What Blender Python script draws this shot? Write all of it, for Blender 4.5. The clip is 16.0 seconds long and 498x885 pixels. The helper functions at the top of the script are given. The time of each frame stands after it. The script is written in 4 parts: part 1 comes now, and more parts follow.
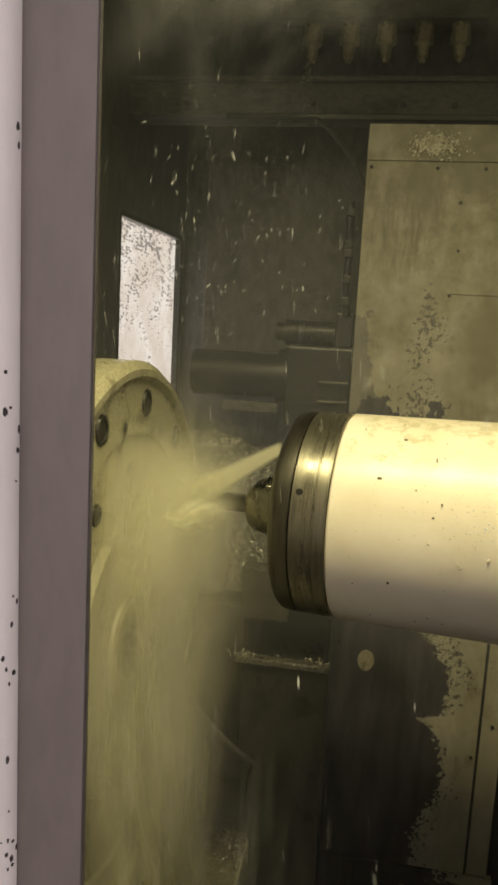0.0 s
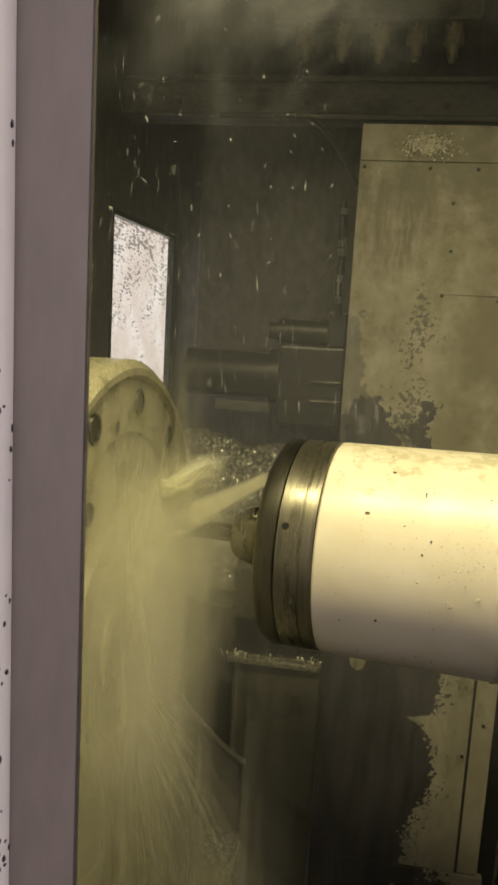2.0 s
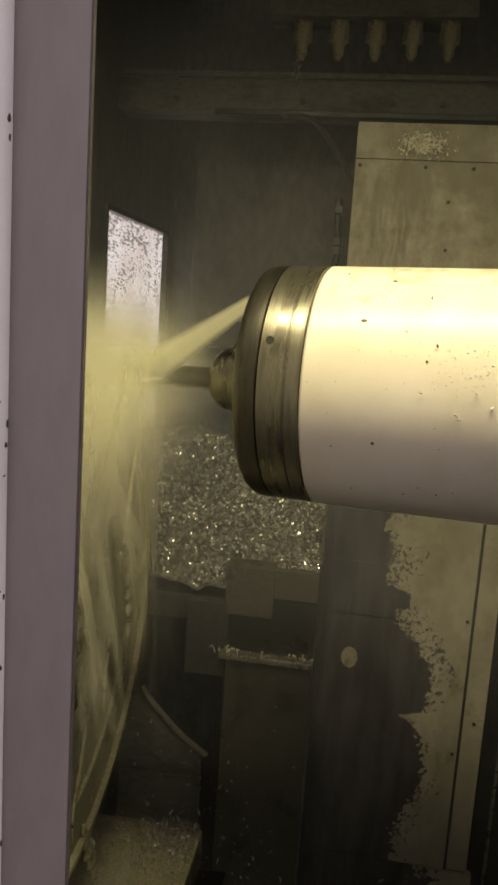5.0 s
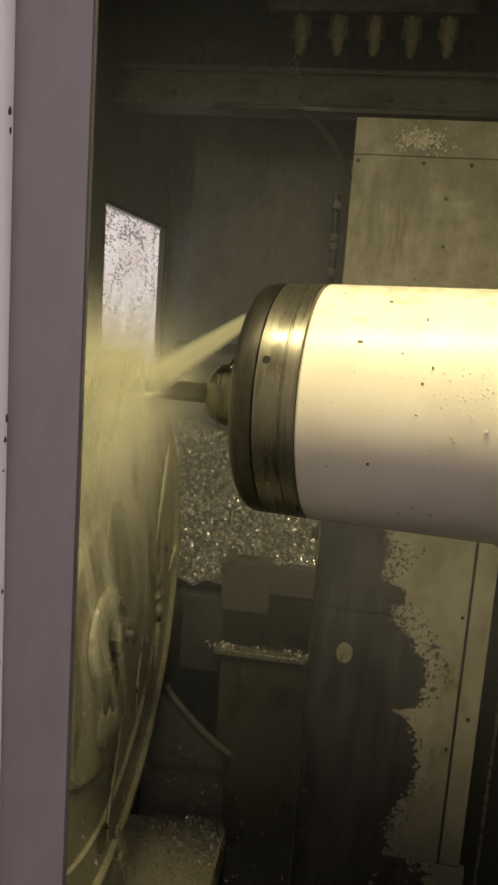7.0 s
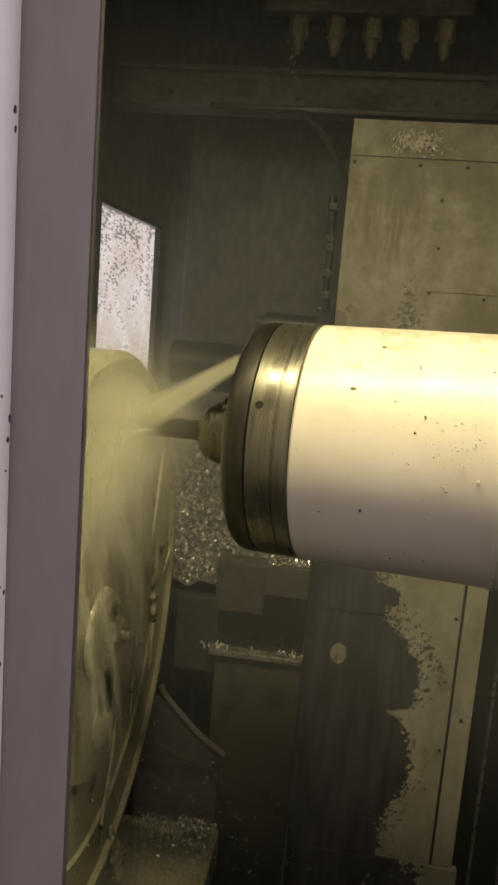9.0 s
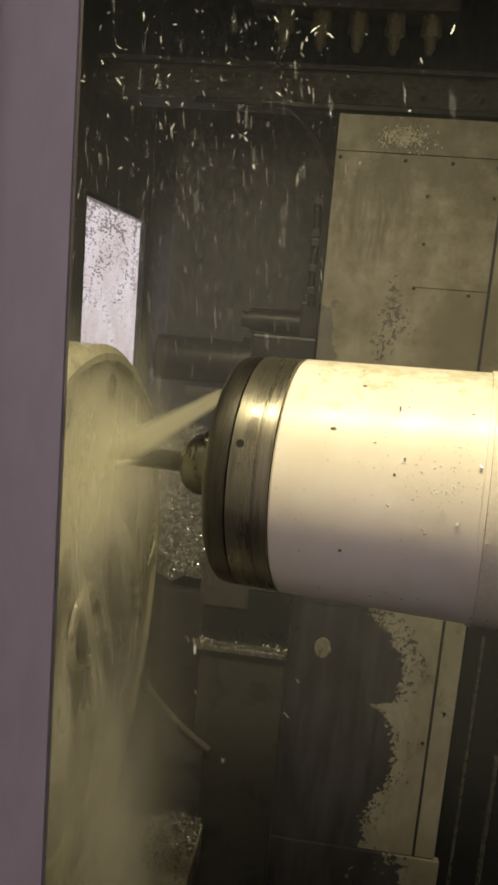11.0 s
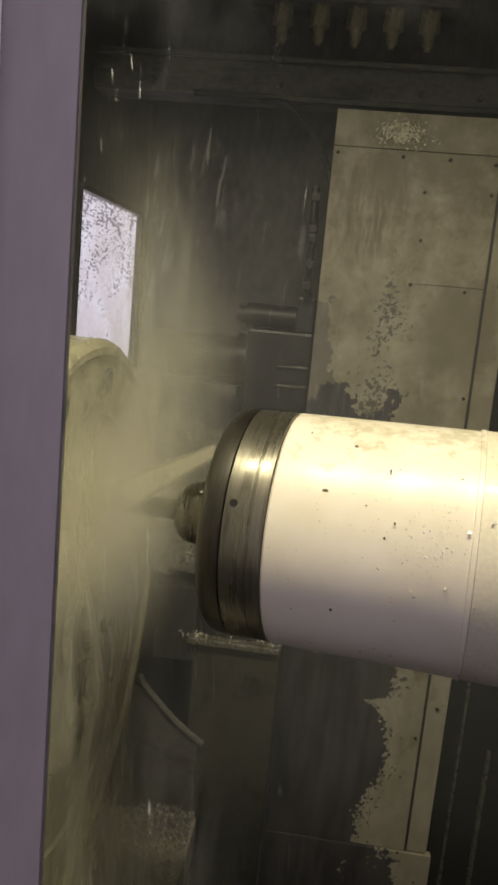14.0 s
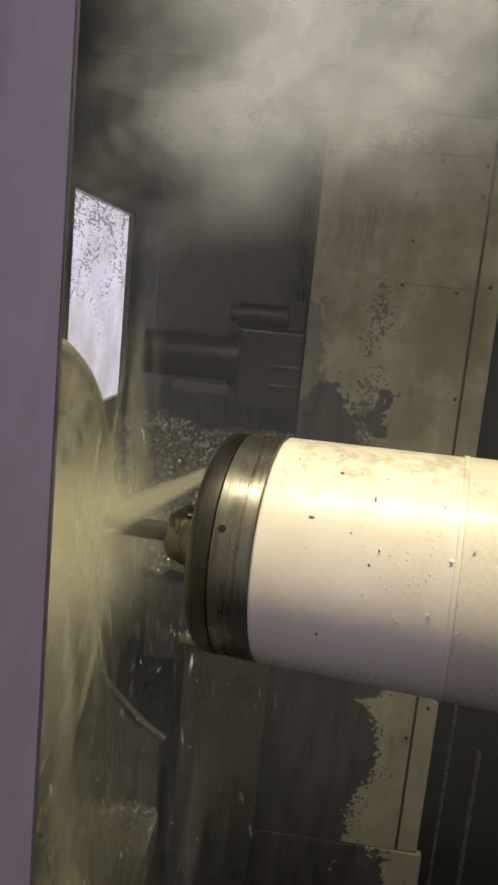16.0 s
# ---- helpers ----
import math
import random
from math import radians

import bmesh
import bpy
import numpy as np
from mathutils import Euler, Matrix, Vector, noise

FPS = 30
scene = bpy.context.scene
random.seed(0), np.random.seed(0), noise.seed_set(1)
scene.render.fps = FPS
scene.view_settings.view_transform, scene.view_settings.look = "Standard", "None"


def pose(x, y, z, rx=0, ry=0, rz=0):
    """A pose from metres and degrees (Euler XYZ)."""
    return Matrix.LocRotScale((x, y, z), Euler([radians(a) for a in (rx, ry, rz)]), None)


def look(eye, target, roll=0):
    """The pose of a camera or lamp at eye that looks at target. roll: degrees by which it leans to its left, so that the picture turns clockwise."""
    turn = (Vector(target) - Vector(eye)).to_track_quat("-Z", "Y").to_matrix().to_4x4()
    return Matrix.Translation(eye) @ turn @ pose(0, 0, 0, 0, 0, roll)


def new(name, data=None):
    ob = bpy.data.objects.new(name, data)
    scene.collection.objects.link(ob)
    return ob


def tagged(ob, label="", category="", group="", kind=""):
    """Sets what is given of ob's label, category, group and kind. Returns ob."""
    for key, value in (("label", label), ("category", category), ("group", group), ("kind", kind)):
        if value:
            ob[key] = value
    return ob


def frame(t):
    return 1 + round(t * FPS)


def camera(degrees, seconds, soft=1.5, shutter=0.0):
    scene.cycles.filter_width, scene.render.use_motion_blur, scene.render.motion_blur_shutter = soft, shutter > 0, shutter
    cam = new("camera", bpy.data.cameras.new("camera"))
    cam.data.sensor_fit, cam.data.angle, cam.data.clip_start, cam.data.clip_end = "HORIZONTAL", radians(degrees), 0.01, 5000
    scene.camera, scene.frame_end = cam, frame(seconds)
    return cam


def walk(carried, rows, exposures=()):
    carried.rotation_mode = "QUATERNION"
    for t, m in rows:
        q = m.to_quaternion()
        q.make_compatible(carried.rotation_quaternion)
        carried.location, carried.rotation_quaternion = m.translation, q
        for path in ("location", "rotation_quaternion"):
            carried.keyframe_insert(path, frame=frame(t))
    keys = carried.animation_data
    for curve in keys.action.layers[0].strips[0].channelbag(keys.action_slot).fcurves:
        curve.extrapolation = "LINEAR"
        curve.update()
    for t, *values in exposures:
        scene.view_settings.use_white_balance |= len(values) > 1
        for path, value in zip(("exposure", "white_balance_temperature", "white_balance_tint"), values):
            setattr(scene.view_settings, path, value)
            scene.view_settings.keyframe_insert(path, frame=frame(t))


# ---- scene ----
# ------------------------------------------------------------------ camera
cam = camera(36.0, 16.0, soft=3.0, shutter=0.5)
CAMERA_ROWS = [
    (0, 0.0000, -9.20, -3.00, 10.00), (0.5, -0.0006, -9.26, -3.15, 9.81), (1, -0.0012, -9.26, -3.15, 9.80),
    (1.5, -0.0017, -9.20, -3.16, 9.71), (2, -0.0015, -9.22, -3.22, 9.43), (2.5, -0.0013, -9.29, -3.37, 9.23),
    (3, -0.0011, -9.35, -3.38, 9.19), (3.5, -0.0008, -9.34, -3.31, 9.21), (4, -0.0039, -9.36, -3.45, 9.14),
    (4.5, -0.0039, -9.36, -3.62, 9.02), (7, -0.0072, -9.72, -4.05, 8.64), (7.5, -0.0092, -9.66, -4.21, 8.37),
    (8, -0.0112, -9.67, -4.36, 8.23), (8.5, -0.0132, -9.66, -4.45, 8.21), (9, -0.0153, -9.67, -4.44, 8.12),
    (11.5, -0.0097, -10.04, -4.78, 6.96), (12, -0.0108, -10.08, -4.79, 6.83), (12.5, -0.0108, -10.14, -4.90, 6.75),
    (13, -0.0126, -10.22, -5.01, 6.74), (13.5, -0.0144, -10.28, -5.16, 6.78), (14, -0.0152, -10.31, -5.18, 6.78),
    (14.5, -0.0150, -10.31, -5.20, 6.66), (15, -0.0155, -10.31, -5.33, 6.52), (15.5, -0.0154, -10.31, -5.34, 6.39),
    (16, -0.0161, -10.28, -5.43, 6.19)]
walk(cam, [(t, pose(x, 0, 1.5, 90 + p, r, y)) for t, x, p, r, y in CAMERA_ROWS],
     [(0, 0.20, 7150, 7), (1.8, 0.20, 7200, 7), (3.0, 0.20, 6150, 15), (3.9, 0.20, 6250, 15), (4.6, 0.06, 6800, 13), (9, 0.06, 6800, 13), (11.3, 0.04, 6300, 20), (14.5, 0.06, 5850, 21), (16, 0.08, 5750, 22)])

# spindle centre, at the edge between metal nose and painted housing
SPINDLE_ROWS = [
    (0, -0.0544, 1.3351, 1.1654), (0.5, -0.0547, 1.3250, 1.1537), (1, -0.0549, 1.3148, 1.1426),
    (1.5, -0.0563, 1.3047, 1.1311), (2, -0.0576, 1.2945, 1.1194), (2.5, -0.0568, 1.2844, 1.1073),
    (3, -0.0589, 1.2742, 1.0944), (3.5, -0.0601, 1.2641, 1.0834), (4.2, -0.0600, 1.2640, 1.0826),
    (4.3, -0.0640, 1.2480, 1.137), (4.4, -0.0700, 1.2210, 1.213), (4.5, -0.0747, 1.1980, 1.300),
    (4.6, -0.0760, 1.1850, 1.352), (4.7, -0.0767, 1.1846, 1.396), (4.8, -0.0767, 1.1846, 1.401),
    (6.2, -0.0767, 1.1846, 1.392), (7, -0.0767, 1.1846, 1.3686), (7.5, -0.0775, 1.1825, 1.3539),
    (8, -0.0776, 1.1800, 1.3396), (8.5, -0.0778, 1.1780, 1.3243), (9, -0.0785, 1.1750, 1.3093),
    (11.5, -0.0751, 1.1650, 1.2366), (12, -0.0744, 1.1640, 1.2231), (12.5, -0.0735, 1.1640, 1.2084),
    (13, -0.0730, 1.1660, 1.1929), (13.5, -0.0730, 1.1680, 1.1776), (14, -0.0738, 1.1708, 1.1601),
    (14.5, -0.0740, 1.1749, 1.1444), (15, -0.0749, 1.1790, 1.1286), (15.5, -0.0775, 1.1830, 1.1164),
    (16, -0.0776, 1.1850, 1.1179)]

# ------------------------------------------------------------------ light
scene.cycles.transparent_max_bounces = 60
world = bpy.data.worlds.new("shop")
scene.world = world
world.use_nodes = True
wbg = world.node_tree.nodes["Background"]
wbg.inputs["Color"].default_value = (1.0, 0.89, 0.95, 1)
wbg.inputs["Strength"].default_value = 0.80


def area_lamp(name, at, to, size_x, size_y, watts, colour):
    data = bpy.data.lights.new(name, "AREA")
    data.shape, data.size, data.size_y, data.energy, data.color = "RECTANGLE", size_x, size_y, watts, colour
    ob = new(name, data)
    ob.matrix_world = look(at, to)
    return ob


WORK_LAMP = (0.05, 0.70, 2.46)
area_lamp("work_lamp_light", (0.05, 0.70, 2.44), (0.03, 0.92, 1.15), 1.0, 0.07, 25.5, (1.0, 0.895, 0.505))


# ------------------------------------------------------------------ materials
def nodes_of(name):
    m = bpy.data.materials.new(name)
    m.use_nodes = True
    nt = m.node_tree
    return m, nt, nt.nodes["Principled BSDF"]


def link(nt, a, b):
    nt.links.new(a, b)


def ramp(nt, fac, stops):
    r = nt.nodes.new("ShaderNodeValToRGB")
    r.color_ramp.interpolation = "EASE"
    while len(r.color_ramp.elements) < len(stops):
        r.color_ramp.elements.new(0.5)
    for e, (p, c) in zip(r.color_ramp.elements, stops):
        e.position, e.color = p, (c if len(c) == 4 else (*c, 1))
    link(nt, fac, r.inputs["Fac"])
    return r.outputs["Color"]


def noise_of(nt, scale, detail=4, stretch=(1, 1, 1), rough=0.6, shift=(0, 0, 0)):
    tc = nt.nodes.new("ShaderNodeTexCoord")
    mp = nt.nodes.new("ShaderNodeMapping")
    mp.inputs["Scale"].default_value = stretch
    mp.inputs["Location"].default_value = shift
    n = nt.nodes.new("ShaderNodeTexNoise")
    n.inputs["Scale"].default_value, n.inputs["Detail"].default_value, n.inputs["Roughness"].default_value = scale, detail, rough
    link(nt, tc.outputs["Object"], mp.inputs["Vector"])
    link(nt, mp.outputs["Vector"], n.inputs["Vector"])
    return n.outputs["Fac"]


def math_of(nt, op, a, b=None, clamp=False):
    n = nt.nodes.new("ShaderNodeMath")
    n.operation, n.use_clamp = op, clamp
    for i, v in enumerate((a, b)):
        if v is None:
            continue
        if isinstance(v, (int, float)):
            n.inputs[i].default_value = v
        else:
            link(nt, v, n.inputs[i])
    return n.outputs[0]


def mix_of(nt, fac, a, b):
    n = nt.nodes.new("ShaderNodeMix")
    n.data_type = "RGBA"
    for sock, v in ((n.inputs[0], fac), (n.inputs[6], a), (n.inputs[7], b)):
        if isinstance(v, tuple):
            sock.default_value = (*v, 1)
        elif isinstance(v, (int, float)):
            sock.default_value = v
        else:
            link(nt, v, sock)
    return n.outputs[2]


def bump(nt, bsdf, height, strength=0.3, distance=0.002):
    b = nt.nodes.new("ShaderNodeBump")
    b.inputs["Strength"].default_value, b.inputs["Distance"].default_value = strength, distance
    link(nt, height, b.inputs["Height"])
    link(nt, b.outputs["Normal"], bsdf.inputs["Normal"])


def worn(name, base, spot, rough=0.45, metal=0.0, scale=9, cover=0.55, grain=0.15, stretch=(1, 1, 1), bumps=0.2, coat=0.0):
    """Painted or bare surface: a base colour with stains of a second colour, grain, uneven gloss."""
    m, nt, b = nodes_of(name)
    big = noise_of(nt, scale, 6, stretch, 0.65)
    fine = noise_of(nt, scale * 14, 3, stretch, 0.6, (3, 1, 2))
    stain = ramp(nt, big, [(cover, (0, 0, 0)), (min(cover + 0.14, 1), (1, 1, 1))])
    col = mix_of(nt, stain, base, spot)
    shade = ramp(nt, fine, [(0.3, (1 - grain,) * 3), (0.7, (1 + grain,) * 3)])
    mul = nt.nodes.new("ShaderNodeMix")
    mul.data_type, mul.blend_type = "RGBA", "MULTIPLY"
    mul.inputs[0].default_value = 1
    link(nt, col, mul.inputs[6]), link(nt, shade, mul.inputs[7])
    link(nt, mul.outputs[2], b.inputs["Base Color"])
    r = ramp(nt, big, [(0.3, (rough * 0.75,) * 3), (0.7, (min(1, rough * 1.3),) * 3)])
    link(nt, r, b.inputs["Roughness"])
    b.inputs["Metallic"].default_value = metal
    b.inputs["Coat Weight"].default_value = coat
    b.inputs["Coat Roughness"].default_value = 0.12
    bump(nt, b, math_of(nt, "ADD", fine, big), bumps, 0.0015)
    return m


def cover_paint():
    """Cream sheet paint that has come off to dark wet metal, low down and along one side."""
    m, nt, b = nodes_of("cream_cover_paint")
    geo = nt.nodes.new("ShaderNodeNewGeometry")
    sep = nt.nodes.new("ShaderNodeSeparateXYZ")
    link(nt, geo.outputs["Position"], sep.inputs[0])
    X, Z = sep.outputs["X"], sep.outputs["Z"]
    tcn = nt.nodes.new("ShaderNodeTexNoise")
    tcn.inputs["Scale"].default_value, tcn.inputs["Detail"].default_value, tcn.inputs["Roughness"].default_value = 6.5, 8, 0.62
    link(nt, geo.outputs["Position"], tcn.inputs["Vector"])
    n1 = math_of(nt, "SUBTRACT", tcn.outputs["Fac"], 0.5)
    tcf = nt.nodes.new("ShaderNodeTexNoise")
    tcf.inputs["Scale"].default_value, tcf.inputs["Detail"].default_value = 70, 4
    link(nt, geo.outputs["Position"], tcf.inputs["Vector"])
    n2 = math_of(nt, "SUBTRACT", tcf.outputs["Fac"], 0.5)
    fl = nt.nodes.new("ShaderNodeTexNoise")
    fl.inputs["Scale"].default_value, fl.inputs["Detail"].default_value, fl.inputs["Roughness"].default_value = 150, 5, 0.7
    link(nt, geo.outputs["Position"], fl.inputs["Vector"])
    n3 = math_of(nt, "SUBTRACT", fl.outputs["Fac"], 0.5)
    wob = math_of(nt, "ADD", math_of(nt, "MULTIPLY", n1, 0.42), math_of(nt, "MULTIPLY", n2, 0.05))
    # bare zone low down, whose ragged border wanders with the height
    edge = ramp(nt, math_of(nt, "DIVIDE", math_of(nt, "ADD", Z, 0.1), 1.05), [(p, (v,) * 3) for p, v in (
        (0.03, 0.185), (0.10, 0.190), (0.19, 0.212), (0.25, 0.252), (0.38, 0.242), (0.445, 0.222), (0.472, 0.185), (0.495, 0.250), (0.56, 0.258), (0.625, 0.252), (0.665, 0.215), (0.75, 0.145), (0.83, 0.075), (0.92, 0.12))])
    rag = math_of(nt, "ADD", math_of(nt, "ADD", X, math_of(nt, "MULTIPLY", n1, 0.09)), math_of(nt, "ADD", math_of(nt, "MULTIPLY", n2, 0.10), math_of(nt, "MULTIPLY", n3, 0.055)))
    low = math_of(nt, "MULTIPLY", math_of(nt, "LESS_THAN", rag, edge),
                  math_of(nt, "LESS_THAN", math_of(nt, "ADD", Z, math_of(nt, "MULTIPLY", n2, 0.05)), 0.93))
    # bare zone over it: x below about 0.11 between z 0.93 and 1.28, and a ragged band above
    mid = math_of(nt, "MULTIPLY", math_of(nt, "LESS_THAN", math_of(nt, "ADD", X, wob), 0.135),
                  math_of(nt, "LESS_THAN", math_of(nt, "ADD", Z, math_of(nt, "MULTIPLY", wob, 1.6)), 1.27))
    band = math_of(nt, "MULTIPLY", math_of(nt, "LESS_THAN", math_of(nt, "ADD", X, math_of(nt, "MULTIPLY", wob, 0.6)), -0.02),
                   math_of(nt, "LESS_THAN", math_of(nt, "ADD", Z, wob), 1.55))
    far_x = math_of(nt, "ABSOLUTE", math_of(nt, "SUBTRACT", X, 0.105))
    far_z = math_of(nt, "ABSOLUTE", math_of(nt, "SUBTRACT", Z, 1.30))
    need = math_of(nt, "ADD", math_of(nt, "MULTIPLY", far_x, 1.5), math_of(nt, "ADD", math_of(nt, "MULTIPLY", far_z, 0.50), 0.008))
    flakes = math_of(nt, "GREATER_THAN", math_of(nt, "ADD", math_of(nt, "MULTIPLY", n1, 0.9), math_of(nt, "ADD", math_of(nt, "MULTIPLY", n2, 0.7), math_of(nt, "MULTIPLY", n3, 0.6))), need)
    crumbs = math_of(nt, "MULTIPLY", math_of(nt, "MULTIPLY", math_of(nt, "GREATER_THAN", math_of(nt, "ADD", n3, math_of(nt, "ADD", math_of(nt, "MULTIPLY", n2, 1.1), math_of(nt, "MULTIPLY", n1, 0.7))), 0.10),
                     math_of(nt, "LESS_THAN", math_of(nt, "ABSOLUTE", math_of(nt, "SUBTRACT", math_of(nt, "ADD", X, math_of(nt, "MULTIPLY", n1, 0.3)), math_of(nt, "ADD", edge, 0.025))), math_of(nt, "ADD", 0.012, math_of(nt, "MULTIPLY", math_of(nt, "GREATER_THAN", Z, 0.50), 0.055)))), math_of(nt, "LESS_THAN", Z, 0.9))
    low = math_of(nt, "MAXIMUM", low, math_of(nt, "MULTIPLY", crumbs, 0.85))
    foot = math_of(nt, "MULTIPLY", math_of(nt, "LESS_THAN", Z, -0.070), math_of(nt, "LESS_THAN", math_of(nt, "ADD", math_of(nt, "MULTIPLY", n1, 1.2), math_of(nt, "MULTIPLY", n2, 0.5)), math_of(nt, "SUBTRACT", 0.30, X)))
    low = math_of(nt, "MAXIMUM", low, foot)
    bare = math_of(nt, "MAXIMUM", math_of(nt, "MAXIMUM", low, mid), math_of(nt, "MAXIMUM", math_of(nt, "MULTIPLY", band, 0.55), math_of(nt, "MULTIPLY", flakes, 0.75)))
    streak = noise_of(nt, 7, 7, (1.5, 1, 0.8), 0.68, (5, 0, 0))
    paint = ramp(nt, streak, [(0.30, (0.31, 0.28, 0.20)), (0.45, (0.45, 0.42, 0.33)), (0.62, (0.56, 0.52, 0.43))])
    metal = ramp(nt, noise_of(nt, 8, 5, (2.5, 1, 0.4)), [(0.3, (0.050, 0.047, 0.053)), (0.7, (0.115, 0.108, 0.122))])
    # brown smears below the top seam that fade out sideways and downwards, and blooms of grime over painted dimness
    off_x = math_of(nt, "DIVIDE", math_of(nt, "ABSOLUTE", math_of(nt, "SUBTRACT", math_of(nt, "ADD", X, wob), 0.045)), 0.13)
    off_z = math_of(nt, "DIVIDE", math_of(nt, "ABSOLUTE", math_of(nt, "SUBTRACT", math_of(nt, "ADD", Z, wob), 1.78)), 0.20)
    near = math_of(nt, "SUBTRACT", 1, math_of(nt, "ADD", math_of(nt, "MULTIPLY", off_x, off_x), math_of(nt, "MULTIPLY", off_z, off_z)), True)
    run = ramp(nt, noise_of(nt, 11, 8, (3.0, 1, 0.55), 0.7, (1, 0, 4)), [(0.38, (0, 0, 0)), (0.62, (1, 1, 1))])
    drip = math_of(nt, "MULTIPLY", run, near)
    paint = mix_of(nt, math_of(nt, "MULTIPLY", drip, 0.85), paint, (0.115, 0.078, 0.04))
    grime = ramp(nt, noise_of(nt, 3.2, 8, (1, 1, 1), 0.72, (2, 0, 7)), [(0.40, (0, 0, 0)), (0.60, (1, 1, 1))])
    # darkens the paint with height, standing in for weaker lamp light up there
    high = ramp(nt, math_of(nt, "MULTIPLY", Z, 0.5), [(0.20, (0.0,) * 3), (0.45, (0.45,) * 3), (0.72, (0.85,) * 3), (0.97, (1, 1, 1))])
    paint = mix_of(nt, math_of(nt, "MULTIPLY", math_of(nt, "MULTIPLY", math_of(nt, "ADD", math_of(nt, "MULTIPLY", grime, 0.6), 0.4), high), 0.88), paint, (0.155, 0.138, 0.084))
    speck = math_of(nt, "GREATER_THAN", math_of(nt, "ADD", n3, math_of(nt, "MULTIPLY", n1, 0.6)), 0.16)
    paint = mix_of(nt, math_of(nt, "MULTIPLY", speck, 0.45), paint, (0.10, 0.085, 0.05))
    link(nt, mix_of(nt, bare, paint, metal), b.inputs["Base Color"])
    link(nt, ramp(nt, tcn.outputs["Fac"], [(0.3, (0.28,) * 3), (0.7, (0.55,) * 3)]), b.inputs["Roughness"])
    bump(nt, b, math_of(nt, "SUBTRACT", math_of(nt, "MULTIPLY", n2, 0.6), bare), 0.25, 0.001)
    return m


def housing_paint():
    """Cream gloss paint of the spindle head, with brown oil stains where grime settles on its top."""
    m, nt, b = nodes_of("cream_white_spindle_paint")
    tc = nt.nodes.new("ShaderNodeTexCoord")
    sep = nt.nodes.new("ShaderNodeSeparateXYZ")
    link(nt, tc.outputs["Object"], sep.inputs[0])
    big = noise_of(nt, 6, 5, (1, 1, 1), 0.6)
    col = ramp(nt, big, [(0.35, (0.80, 0.75, 0.66)), (0.70, (0.70, 0.64, 0.52))])
    blot = ramp(nt, math_of(nt, "ADD", noise_of(nt, 26, 8, (1, 1, 1.4), 0.7, (4, 2, 1)), math_of(nt, "MULTIPLY", math_of(nt, "SUBTRACT", sep.outputs["Z"], 0.13), 1.5)),
                [(0.56, (0, 0, 0)), (0.61, (0.55,) * 3), (0.66, (1, 1, 1))])
    col = mix_of(nt, math_of(nt, "MULTIPLY", blot, 0.60), col, (0.42, 0.38, 0.25))
    fine = noise_of(nt, 210, 3, (1, 1, 1), 0.6, (1, 5, 2))
    speck = math_of(nt, "GREATER_THAN", math_of(nt, "ADD", fine, math_of(nt, "MULTIPLY", big, 0.35)), 0.895)
    col = mix_of(nt, math_of(nt, "MULTIPLY", speck, 0.5), col, (0.16, 0.12, 0.06))
    link(nt, col, b.inputs["Base Color"])
    link(nt, ramp(nt, math_of(nt, "ADD", big, math_of(nt, "MULTIPLY", blot, 0.2)), [(0.3, (0.30,) * 3), (0.8, (0.50,) * 3)]), b.inputs["Roughness"])
    b.inputs["Coat Weight"].default_value = 0.35
    b.inputs["Coat Roughness"].default_value = 0.30
    bump(nt, b, math_of(nt, "ADD", fine, math_of(nt, "MULTIPLY", big, 3)), 0.10, 0.001)
    return m


